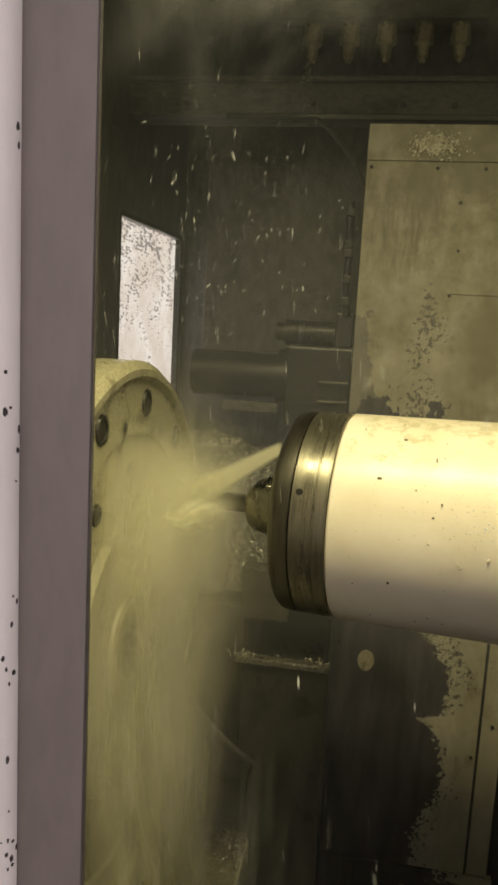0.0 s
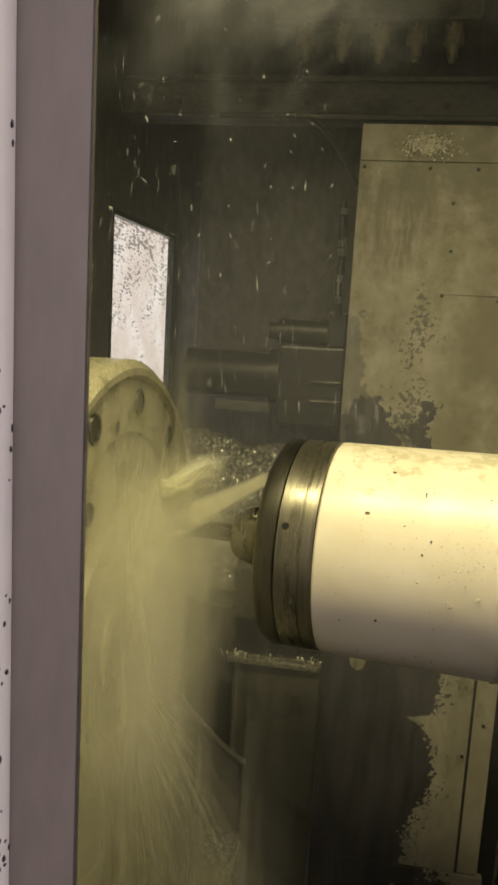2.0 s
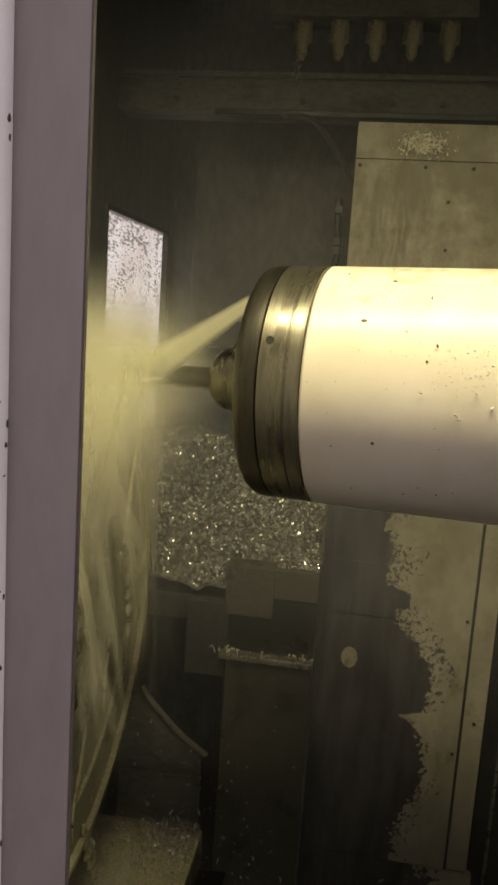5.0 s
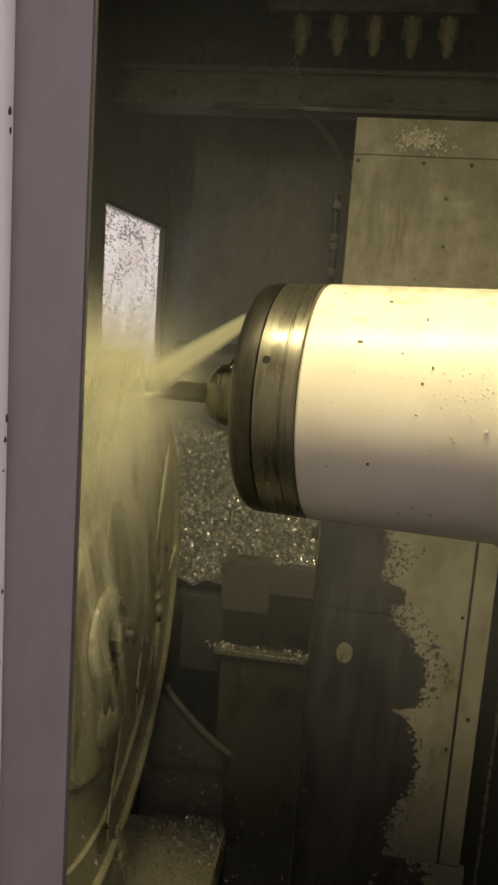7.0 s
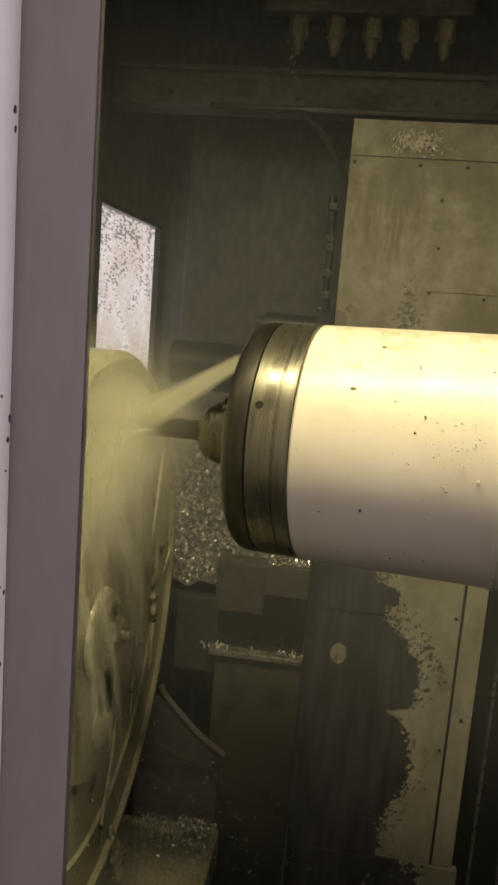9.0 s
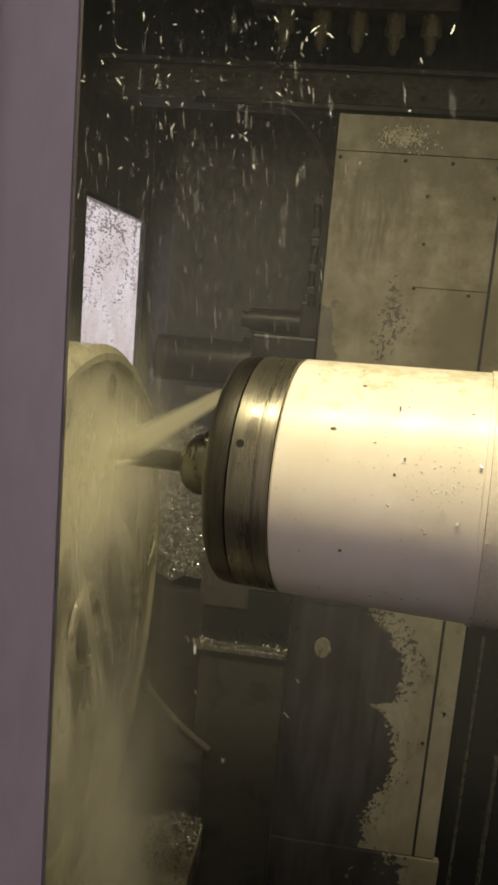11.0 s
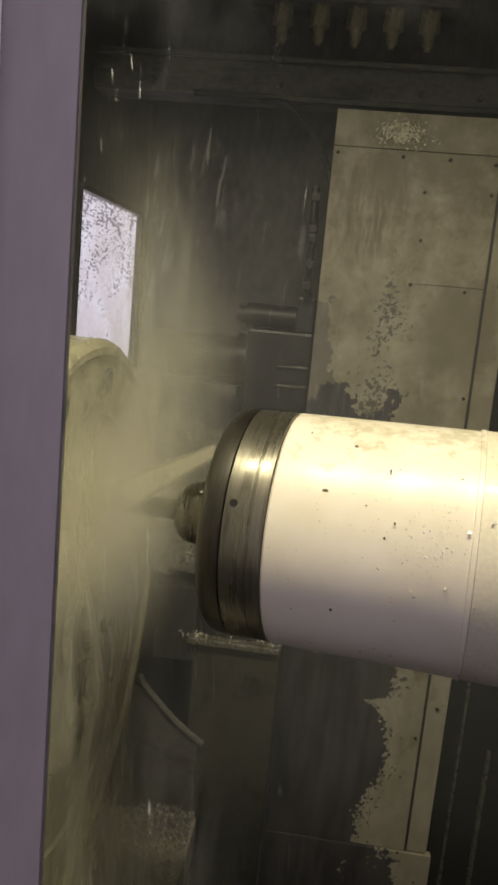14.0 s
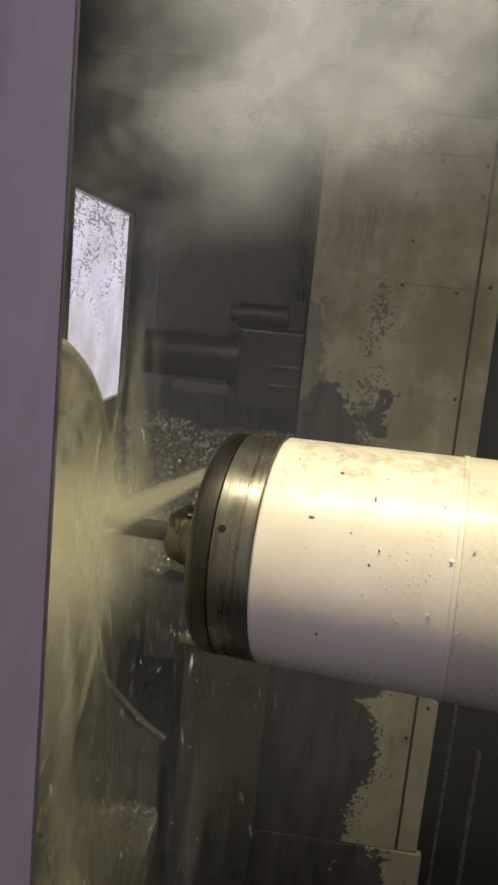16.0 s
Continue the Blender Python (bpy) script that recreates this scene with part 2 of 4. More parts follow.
def film_material(name, colour, low, high, scale, stretch, edge=(), strength=1.0, soft=0.55, detail=2.5, rough=0.5):
    """Sprayed coolant: a cloudy liquid, dense where the noise is high and thinning to nothing towards
    the borders of its sheet (u, v run from 0 to 1 over the sheet)."""
    m, nt, b = nodes_of(name)
    nt.nodes.remove(b)
    out = nt.nodes["Material Output"]
    dif = nt.nodes.new("ShaderNodeBsdfDiffuse")
    dif.inputs["Color"].default_value = (*colour, 1)
    tra = nt.nodes.new("ShaderNodeBsdfTranslucent")
    tra.inputs["Color"].default_value = (*colour, 1)
    mixa = nt.nodes.new("ShaderNodeMixShader")
    mixa.inputs[0].default_value = soft
    link(nt, dif.outputs[0], mixa.inputs[1]), link(nt, tra.outputs[0], mixa.inputs[2])
    clear = nt.nodes.new("ShaderNodeBsdfTransparent")
    mixb = nt.nodes.new("ShaderNodeMixShader")
    uv = nt.nodes.new("ShaderNodeUVMap")
    uv.uv_map = "uv"
    sep = nt.nodes.new("ShaderNodeSeparateXYZ")
    link(nt, uv.outputs[0], sep.inputs[0])
    mp = nt.nodes.new("ShaderNodeMapping")
    mp.inputs["Scale"].default_value = stretch
    link(nt, uv.outputs[0], mp.inputs["Vector"])
    n = nt.nodes.new("ShaderNodeTexNoise")
    n.inputs["Scale"].default_value, n.inputs["Detail"].default_value, n.inputs["Roughness"].default_value = scale, detail, rough
    n.inputs["Distortion"].default_value = 0.35
    info = nt.nodes.new("ShaderNodeObjectInfo")
    off = nt.nodes.new("ShaderNodeVectorMath")
    off.operation = "ADD"
    link(nt, mp.outputs["Vector"], off.inputs[0])
    comb = nt.nodes.new("ShaderNodeCombineXYZ")
    link(nt, math_of(nt, "MULTIPLY", info.outputs["Random"], 40), comb.inputs["Z"])
    link(nt, comb.outputs[0], off.inputs[1])
    link(nt, off.outputs[0], n.inputs["Vector"])
    a = ramp(nt, n.outputs["Fac"], [(low, (0, 0, 0)), (high, (1, 1, 1))])
    a = math_of(nt, "MULTIPLY", math_of(nt, "POWER", a, 1.8), strength, True)
    for axis, lo, hi in edge:
        s = math_of(nt, "SUBTRACT", 1, math_of(nt, "ABSOLUTE", math_of(nt, "SUBTRACT", math_of(nt, "MULTIPLY", sep.outputs[axis], 2), 1)))
        if lo == "start":
            s = sep.outputs[axis]
        elif lo == "end":
            s = math_of(nt, "SUBTRACT", 1, sep.outputs[axis])
        s = math_of(nt, "DIVIDE", s, hi, True)
        a = math_of(nt, "MULTIPLY", a, math_of(nt, "MULTIPLY", math_of(nt, "MULTIPLY", s, s), math_of(nt, "SUBTRACT", 3, math_of(nt, "MULTIPLY", s, 2))))
    link(nt, a, mixb.inputs[0])
    link(nt, clear.outputs[0], mixb.inputs[1]), link(nt, mixa.outputs[0], mixb.inputs[2])
    link(nt, mixb.outputs[0], out.inputs["Surface"])
    return m


def glow(name, colour, strength):
    m, nt, b = nodes_of(name)
    b.inputs["Base Color"].default_value = (*colour, 1)
    b.inputs["Emission Color"].default_value = (*colour, 1)
    b.inputs["Emission Strength"].default_value = strength
    return m


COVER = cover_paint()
WALL_DARK = worn("dark_wet_sheet_metal", (0.080, 0.079, 0.080), (0.125, 0.123, 0.123), 0.42, 0.0, 3, 0.5, 0.2, (1, 1, 0.4))
WALL_SIDE = worn("dark_splash_guard_sheet", (0.095, 0.094, 0.096), (0.145, 0.142, 0.143), 0.38, 0.0, 4, 0.5, 0.2, (1, 1, 0.3))
BEAM = worn("grimy_grey_beam_paint", (0.115, 0.112, 0.105), (0.055, 0.053, 0.05), 0.5, 0.0, 6, 0.5, 0.2, (0.5, 1, 1))
IRON = worn("dark_oily_cast_iron", (0.058, 0.057, 0.058), (0.098, 0.095, 0.093), 0.4, 0.3, 9, 0.55, 0.25)
BLACK = worn("black_rubber_oil_and_shade", (0.012, 0.012, 0.011), (0.03, 0.028, 0.025), 0.35, 0.0, 7, 0.55, 0.2)
POST = worn("mauve_grey_door_paint", (0.200, 0.175, 0.168), (0.180, 0.157, 0.150), 0.42, 0.0, 5, 0.55, 0.05, (1, 1, 0.3), 0.05)
# near-white copy of the post colour: bright light on its turned side, painted in
POST_LIT = worn("lit_white_door_edge", (0.80, 0.78, 0.785), (0.74, 0.72, 0.725), 0.4, 0.0, 5, 0.6, 0.03, (1, 1, 0.3), 0.03)
EDGE_SHADE = worn("dark_post_edge_shade", (0.07, 0.062, 0.06), (0.05, 0.045, 0.044), 0.6, 0.0, 30, 0.5, 0.1)
CHIPPED = worn("chipped_paint_grime", (0.03, 0.027, 0.027), (0.08, 0.07, 0.07), 0.6, 0.0, 40, 0.55, 0.2)
HOUSING = housing_paint()
HOUSING_REAR = worn("dull_cream_rear_housing_paint", (0.68, 0.63, 0.51), (0.50, 0.45, 0.33), 0.42, 0.0, 11, 0.56, 0.05, (1, 1, 1), 0.08, 0.2)
GRIME = worn("oil_grime_spots", (0.07, 0.055, 0.03), (0.25, 0.2, 0.11), 0.5, 0.0, 60, 0.5, 0.3)
NOSE = worn("brushed_wet_spindle_steel", (0.30, 0.285, 0.235), (0.19, 0.18, 0.145), 0.30, 0.9, 6, 0.50, 0.10, (7, 0.6, 0.6), 0.13)
NOSE_DARK = worn("blackened_spindle_face_steel", (0.14, 0.133, 0.116), (0.07, 0.066, 0.058), 0.32, 0.9, 6, 0.50, 0.10, (7, 0.6, 0.6), 0.13)
TOOL = worn("oiled_tool_holder_steel", (0.24, 0.23, 0.20), (0.14, 0.13, 0.11), 0.24, 0.95, 12, 0.5, 0.15, (5, 1, 1), 0.2)
CUTTER = worn("dull_dark_cutter_steel", (0.10, 0.095, 0.08), (0.06, 0.057, 0.05), 0.4, 0.6, 20, 0.5, 0.15)
WORK = worn("wet_machined_cast_flange", (0.43, 0.41, 0.29), (0.24, 0.225, 0.15), 0.23, 0.25, 14, 0.5, 0.2, (1, 1, 1), 0.4)
FIXTURE = worn("wet_fixture_casting", (0.20, 0.19, 0.125), (0.10, 0.095, 0.06), 0.33, 0.3, 8, 0.5, 0.2, (1, 1, 0.4), 0.4)
FITTING = worn("dull_brass_fitting", (0.34, 0.31, 0.21), (0.16, 0.145, 0.10), 0.4, 0.2, 20, 0.5, 0.2)
TABLE = worn("coolant_covered_table", (0.52, 0.49, 0.35), (0.36, 0.34, 0.23), 0.25, 0.0, 9, 0.5, 0.15)
STEP_EDGE = worn("worn_grey_edge", (0.20, 0.19, 0.165), (0.11, 0.105, 0.09), 0.4, 0.2, 20, 0.5, 0.2)
RAM = worn("black_oily_ram_steel", (0.030, 0.029, 0.029), (0.055, 0.053, 0.050), 0.38, 0.3, 9, 0.55, 0.25)
STEP = worn("oily_grey_step_casting", (0.090, 0.084, 0.066), (0.052, 0.049, 0.038), 0.4, 0.2, 9, 0.5, 0.2)
CHIP = worn("bright_metal_swarf", (0.86, 0.84, 0.78), (0.45, 0.44, 0.40), 0.22, 0.7, 60, 0.5, 0.2)
# matt near-white chips: the lamp's glints are put into the base colour
CHIP_GLINT = worn("glint_white_swarf", (0.95, 0.92, 0.80), (0.70, 0.66, 0.52), 0.22, 0.0, 60, 0.5, 0.2)
SWARF_BED = worn("packed_wet_swarf", (0.09, 0.085, 0.075), (0.22, 0.21, 0.18), 0.4, 0.6, 60, 0.5, 0.4, (1, 1, 1), 1.0)
STEEL_EDGE = worn("worn_bright_steel_edge", (0.42, 0.40, 0.34), (0.2, 0.19, 0.15), 0.3, 0.8, 30, 0.5, 0.2)
LAMP_GLOW = glow("lamp_tube_glow", (1.0, 0.90, 0.55), 6.0)


def window_glow():
    """Bright workshop behind a spattered pane: white, with dark spots of dirt that thin out downwards."""
    m, nt, b = nodes_of("spattered_bright_pane")
    tc = nt.nodes.new("ShaderNodeTexCoord")
    v = nt.nodes.new("ShaderNodeTexVoronoi")
    v.inputs["Scale"].default_value = 112
    mp = nt.nodes.new("ShaderNodeMapping")
    mp.inputs["Scale"].default_value = (1, 0.34, 1.0)
    link(nt, tc.outputs["Object"], mp.inputs["Vector"])
    link(nt, mp.outputs["Vector"], v.inputs["Vector"])
    sep = nt.nodes.new("ShaderNodeSeparateXYZ")
    link(nt, tc.outputs["Object"], sep.inputs[0])
    amount = math_of(nt, "ADD", math_of(nt, "MULTIPLY", sep.outputs["Z"], 0.55), noise_of(nt, 12, 4))
    size = math_of(nt, "MULTIPLY", math_of(nt, "SUBTRACT", amount, 0.36), 1.5)
    spots = math_of(nt, "LESS_THAN", v.outputs["Distance"], size)
    tone = ramp(nt, noise_of(nt, 7, 4), [(0.3, (0.80, 0.70, 0.66)), (0.7, (0.98, 0.93, 0.92))])
    col = mix_of(nt, math_of(nt, "MULTIPLY", spots, 0.72), tone, (0.10, 0.085, 0.08))
    link(nt, col, b.inputs["Emission Color"])
    b.inputs["Emission Strength"].default_value = 0.78
    b.inputs["Base Color"].default_value = (0.05, 0.05, 0.05, 1)
    b.inputs["Roughness"].default_value = 0.1
    return m


PANE = window_glow()
COOLANT = (0.96, 0.95, 0.78)
CLOUD = film_material("coolant_spray_cloud", (0.97, 0.96, 0.80), 0.05, 0.54, 2.6, (1, 1, 1), (("X", "both", 1.0), ("Y", "both", 1.0)), 0.30, detail=4)
LOBE = film_material("coolant_splash_film", (0.97, 0.96, 0.80), 0.0, 0.62, 2.0, (1, 1, 1), (("X", "both", 0.9), ("Y", "both", 0.9)), 0.9)
PLUME = film_material("coolant_plume_film", (0.95, 0.94, 0.82), 0.10, 0.60, 3.1, (1.3, 0.9, 1), (("X", "both", 1.0), ("Y", "both", 1.0)), 0.245)
SPRAY = film_material("coolant_spray_core", COOLANT, 0.05, 0.68, 2.2, (0.8, 3, 1), (("X", "start", 0.15), ("X", "end", 0.9), ("Y", "both", 0.6)), 0.7)
JET = film_material("coolant_jet_film", (0.97, 0.96, 0.80), 0.0, 0.30, 2, (0.6, 1.6, 1), (("X", "end", 0.4), ("X", "start", 0.06), ("Y", "both", 0.65)), 1.0)
CURTAIN = film_material("coolant_curtain_film", (0.95, 0.94, 0.78), 0.28, 0.64, 3.6, (3.2, 0.8, 1), (("X", "both", 0.6), ("Y", "both", 0.6)), 0.34, detail=3.2)
FAN = film_material("coolant_fan_film", (0.92, 0.91, 0.76), 0.24, 0.70, 3.0, (0.6, 17, 1), (("X", "end", 1.0), ("X", "start", 0.05), ("Y", "both", 0.25)), 0.45)
MIST = film_material("coolant_mist_film", (0.88, 0.90, 1.0), 0.30, 0.68, 2.6, (1, 1, 1), (("X", "both", 1.0), ("Y", "both", 1.0)), 0.35, detail=6, rough=0.58)


# one pale sheet for both mist and veiling glare; it lifts the darks
HAZE = film_material("haze_and_glare_film", (0.86, 0.90, 1.0), 0.0, 0.9, 1.6, (1, 1, 1), (("X", "both", 0.5), ("Y", "both", 0.3)), 0.23)


def drop_material():
    m, nt, b = nodes_of("coolant_droplet")
    b.inputs["Base Color"].default_value = (0.93, 0.96, 1.0, 1)
    b.inputs["Roughness"].default_value = 0.04
    b.inputs["Transmission Weight"].default_value = 0.35
    b.inputs["IOR"].default_value = 1.34
    return m


DROP = drop_material()
RIVULET = worn("milky_running_coolant", (0.50, 0.47, 0.33), (0.30, 0.28, 0.19), 0.16, 0.0, 30, 0.5, 0.1, (1, 1, 1), 0.1)


# ------------------------------------------------------------------ mesh helpers
def part(name, bm, material, parent=None, label="", smooth=False, at=None):
    me = bpy.data.meshes.new(name)
    bmesh.ops.recalc_face_normals(bm, faces=bm.faces)
    bm.to_mesh(me)
    bm.free()
    me.materials.append(material)
    if smooth:
        me.polygons.foreach_set("use_smooth", [True] * len(me.polygons))
        me.set_sharp_from_angle(angle=radians(35))
    ob = new(name, me)
    if parent is not None:
        ob.parent = parent
    if at is not None:
        ob.matrix_basis = at
    if label:
        tagged(ob, label)
    return ob


def thing(name, at, label, category, group="", kind=""):
    ob = new(name)
    ob.matrix_basis = at
    ob.empty_display_size = 0.02
    return tagged(ob, label, category, group, kind)


def box(x0, x1, y0, y1, z0, z1, bevel=0.002, bm=None):
    own = bmesh.new()
    bmesh.ops.create_cube(own, size=1)
    for v in own.verts:
        v.co = Vector(((x0 + x1) / 2 + v.co.x * (x1 - x0), (y0 + y1) / 2 + v.co.y * (y1 - y0), (z0 + z1) / 2 + v.co.z * (z1 - z0)))
    if bevel:
        bmesh.ops.bevel(own, geom=own.edges[:], offset=bevel, segments=2, affect="EDGES", profile=0.6)
    return own if bm is None else merge(bm, own)


def merge(bm, own):
    me = bpy.data.meshes.new("join")
    own.to_mesh(me)
    own.free()
    bm.from_mesh(me)
    bpy.data.meshes.remove(me)
    return bm


def lathe(profile, n=64, axis="x", closed=False):
    """Revolves (axial, radius) pairs round an axis."""
    bm = bmesh.new()
    rings = []
    for a, r in profile:
        ring = []
        for i in range(n):
            th = 2 * math.pi * i / n
            c, s = r * math.cos(th), r * math.sin(th)
            ring.append(bm.verts.new((a, c, s) if axis == "x" else ((c, a, s) if axis == "y" else (c, s, a))))
        rings.append(ring)
    for p, q in zip(rings, rings[1:]):
        for i in range(n):
            bm.faces.new((p[i], p[(i + 1) % n], q[(i + 1) % n], q[i]))
    for ring, r in ((rings[0], profile[0][1]), (rings[-1], profile[-1][1])):
        if r > 1e-5 and not closed:
            bm.faces.new(ring)
    if closed:
        for i in range(n):
            bm.faces.new((rings[-1][i], rings[-1][(i + 1) % n], rings[0][(i + 1) % n], rings[0][i]))
    return bm


def rod(a, b, r0, r1=None, n=12, bm=None):
    r1 = r0 if r1 is None else r1
    own = bmesh.new()
    a, b = Vector(a), Vector(b)
    q = (b - a).to_track_quat("Z", "Y").to_matrix()
    lo, hi = [], []
    for i in range(n):
        d = q @ Vector((math.cos(2 * math.pi * i / n), math.sin(2 * math.pi * i / n), 0))
        lo.append(own.verts.new(a + d * r0)), hi.append(own.verts.new(b + d * r1))
    for i in range(n):
        own.faces.new((lo[i], lo[(i + 1) % n], hi[(i + 1) % n], hi[i]))
    own.faces.new(lo), own.faces.new(hi)
    return own if bm is None else merge(bm, own)


def tube(points, r, n=10):
    """A bent hose through the points."""
    bm = bmesh.new()
    pts = [Vector(p) for p in points]
    smooth = []
    for i in range(len(pts) - 1):
        p0, p1, p2, p3 = pts[max(i - 1, 0)], pts[i], pts[i + 1], pts[min(i + 2, len(pts) - 1)]
        for k in range(6):
            u = k / 6
            smooth.append(0.5 * (2 * p1 + (p2 - p0) * u + (2 * p0 - 5 * p1 + 4 * p2 - p3) * u * u + (3 * p1 - p0 - 3 * p2 + p3) * u ** 3))
    smooth.append(pts[-1])
    rings = []
    for i, p in enumerate(smooth):
        d = smooth[min(i + 1, len(smooth) - 1)] - smooth[max(i - 1, 0)]
        q = d.to_track_quat("Z", "Y").to_matrix()
        rings.append([bm.verts.new(p + q @ Vector((r * math.cos(2 * math.pi * k / n), r * math.sin(2 * math.pi * k / n), 0))) for k in range(n)])
    for a, b in zip(rings, rings[1:]):
        for k in range(n):
            bm.faces.new((a[k], a[(k + 1) % n], b[(k + 1) % n], b[k]))
    bm.faces.new(rings[0]), bm.faces.new(rings[-1])
    return bm


def sheet(fn, nu, nv):
    """A bent sheet of liquid: fn(u, v) gives its place, u and v from 0 to 1; the uv map holds u and v."""
    bm = bmesh.new()
    lay = bm.loops.layers.uv.new("uv")
    grid = [[bm.verts.new(fn(i / nu, j / nv)) for j in range(nv + 1)] for i in range(nu + 1)]
    for i in range(nu):
        for j in range(nv):
            f = bm.faces.new((grid[i][j], grid[i + 1][j], grid[i + 1][j + 1], grid[i][j + 1]))
            for lp, (u, v) in zip(f.loops, ((i, j), (i + 1, j), (i + 1, j + 1), (i, j + 1))):
                lp[lay].uv = (u / nu, v / nv)
    return bm


def structure(name, bm, mat, label, category="wall"):
    return tagged(part(name, bm, mat), label, category, kind="structure")


# ------------------------------------------------------------------ enclosure
structure("wall_back", box(-1.6, 1.6, 3.0, 3.06, -0.5, 2.8, 0), WALL_DARK, "dark grimy sheet metal back wall of the machine enclosure")
structure("wall_east", box(1.45, 1.5, 0.5, 3.0, -0.5, 2.8, 0), WALL_DARK, "dark sheet metal side wall of the enclosure")
structure("ceiling", box(-1.6, 1.6, 0.5, 3.06, 2.8, 2.85, 0), WALL_DARK, "dark sheet metal roof of the enclosure", "ceiling")
structure("floor", box(-1.6, 1.6, 0.5, 3.06, -0.55, -0.5, 0), BLACK, "dark oily sump floor of the enclosure", "floor")
# out of view; added so that the world gives less light from below
structure("floor_light_block", box(-8, 8, -8, 0.465, -0.62, -0.55, 0), worn("light_block_grey", (0.16, 0.15, 0.145), (0.10, 0.095, 0.09), 0.5, 0, 2, 0.5, 0.2), "unseen grey floor slab in front of the machine, added to block light from below", "floor")
# side wall with a window through it
WX, WY0, WY1, WZ0, WZ1 = -0.80, 2.25, 2.94, 1.10, 1.787
bm = box(WX - 0.05, WX, 0.5, WY0, -0.5, 2.8, 0)
box(WX - 0.05, WX, WY1, 3.0, -0.5, 2.8, 0, bm)
box(WX - 0.05, WX, WY0, WY1, WZ1, 2.8, 0, bm)
box(WX - 0.05, WX, WY0, WY1, -0.5, WZ0, 0, bm)
structure("wall_west", bm, WALL_SIDE, "dark splash guard side wall with a window in it")
win = thing("window_1", pose(WX - 0.02, (WY0 + WY1) / 2, (WZ0 + WZ1) / 2), "bright spattered window pane onto the lit workshop", "window", kind="structure")
hy, hz = (WY1 - WY0) / 2, (WZ1 - WZ0) / 2
part("pane", box(-0.006, 0.0, -hy, hy, -hz, hz, 0), PANE, win)
for nm, b in (("gasket", (0.0, 0.024, -hy - 0.012, -hy + 0.004, -hz - 0.012, hz + 0.012)), ("gasket", (0.0, 0.024, hy - 0.004, hy + 0.012, -hz - 0.012, hz + 0.012)),
              ("gasket", (0.0, 0.0235, -hy, hy, hz - 0.004, hz + 0.012)), ("gasket", (0.0, 0.0235, -hy, hy, -hz - 0.012, -hz + 0.004))):
    part(nm, box(*b, 0.002), BLACK, win)
# front wall of the enclosure, round the opening through which one looks in; unseen, set to hold back outside light
structure("wall_front", box(0.20, 1.5, 0.47, 0.5, -0.5, 2.85, 0), WALL_DARK, "unseen dark front panel of the enclosure, placed to limit outside light")
structure("wall_front_lintel", box(-1.6, 0.20, 0.47, 0.5, 1.80, 2.85, 0), WALL_DARK, "unseen dark front panel over the opening, placed to limit outside light")
structure("wall_front_sill", box(-1.6, 0.20, 0.47, 0.5, -0.5, 0.90, 0), WALL_DARK, "unseen dark front panel under the opening, placed to limit outside light")
structure("wall_front_wing", box(-1.6, -0.42, 0.47, 0.5, 0.90, 1.80, 0), WALL_DARK, "dark grimy front panel beside the door")


def door_post():
    ob = thing("door_post", pose(-0.19, 0, 1.18, 0, 0.12, 0) @ Matrix.Translation((0.19, 0, -1.18)), "mauve-grey painted door post with chipped outer edge whitened as if lit", "door post")
    part("post_face", box(-0.249, -0.1945, 0.495, 0.499, 0.90, 1.80, 0.002), POST, ob, smooth=True)
    # added dark strip that hides the lamplit side face and shades the edge
    part("edge_shade", box(-0.1944, -0.1935, 0.4955, 0.5005, 0.90, 1.80, 0.0004), EDGE_SHADE, ob, "dark strip added as shade on the inner edge")
    bm = bmesh.new()
    outline = [(-0.42, 0.4945), (-0.42, 0.478)] + [(-0.2625 + 0.0165 * math.sin(a), 0.4945 - 0.0165 * math.cos(a)) for a in (radians(7.5 * k) for k in range(13))]
    lo, hi = [[bm.verts.new((x, y, z)) for x, y in outline] for z in (0.90, 1.80)]
    for k in range(len(outline)):
        bm.faces.new((lo[k], lo[(k + 1) % len(outline)], hi[(k + 1) % len(outline)], hi[k]))
    bm.faces.new(lo), bm.faces.new(hi)
    # the white here stands for light on the post's rounded corner
    part("post_edge", bm, POST_LIT, ob, "rounded outer edge, whitened to look brightly lit", smooth=True)
    rnd = random.Random(4)
    for i in range(26):
        z = rnd.choice((1.08, 1.12, 1.17, 1.25, 1.42, 1.6)) + rnd.uniform(-0.05, 0.05)
        a = radians(rnd.uniform(38, 86))
        s = rnd.uniform(0.0007, 0.0020)
        bm = bmesh.new()
        bmesh.ops.create_icosphere(bm, subdivisions=2, radius=1)
        tall = rnd.uniform(1, 2.4)
        for v in bm.verts:
            v.co = Vector((v.co.x * s, v.co.y * 0.0006, v.co.z * s * tall)) * rnd.uniform(0.75, 1.2)
        part("paint_chip", bm, CHIPPED, ob, at=pose(-0.2625 + 0.0165 * math.sin(a), 0.4945 - 0.0165 * math.cos(a), z, 0, 0, math.degrees(a)))
    return ob


door_post()

# overhead beam, coolant manifold
beam = thing("overhead_beam", pose(0, 2.3, 2.14), "grimy grey beam across the enclosure, bolted", "beam")
part("beam_body", box(-0.80, 1.4, 0, 0.12, -0.063, 0.03, 0.006), BEAM, beam)
part("beam_lip", box(-0.795, 1.4, -0.012, 0.0, 0.031, 0.045, 0.003), BEAM, beam)
part("beam_edge", box(-0.5, 1.4, -0.02, -0.002, -0.075, -0.058, 0.003), BLACK, beam)
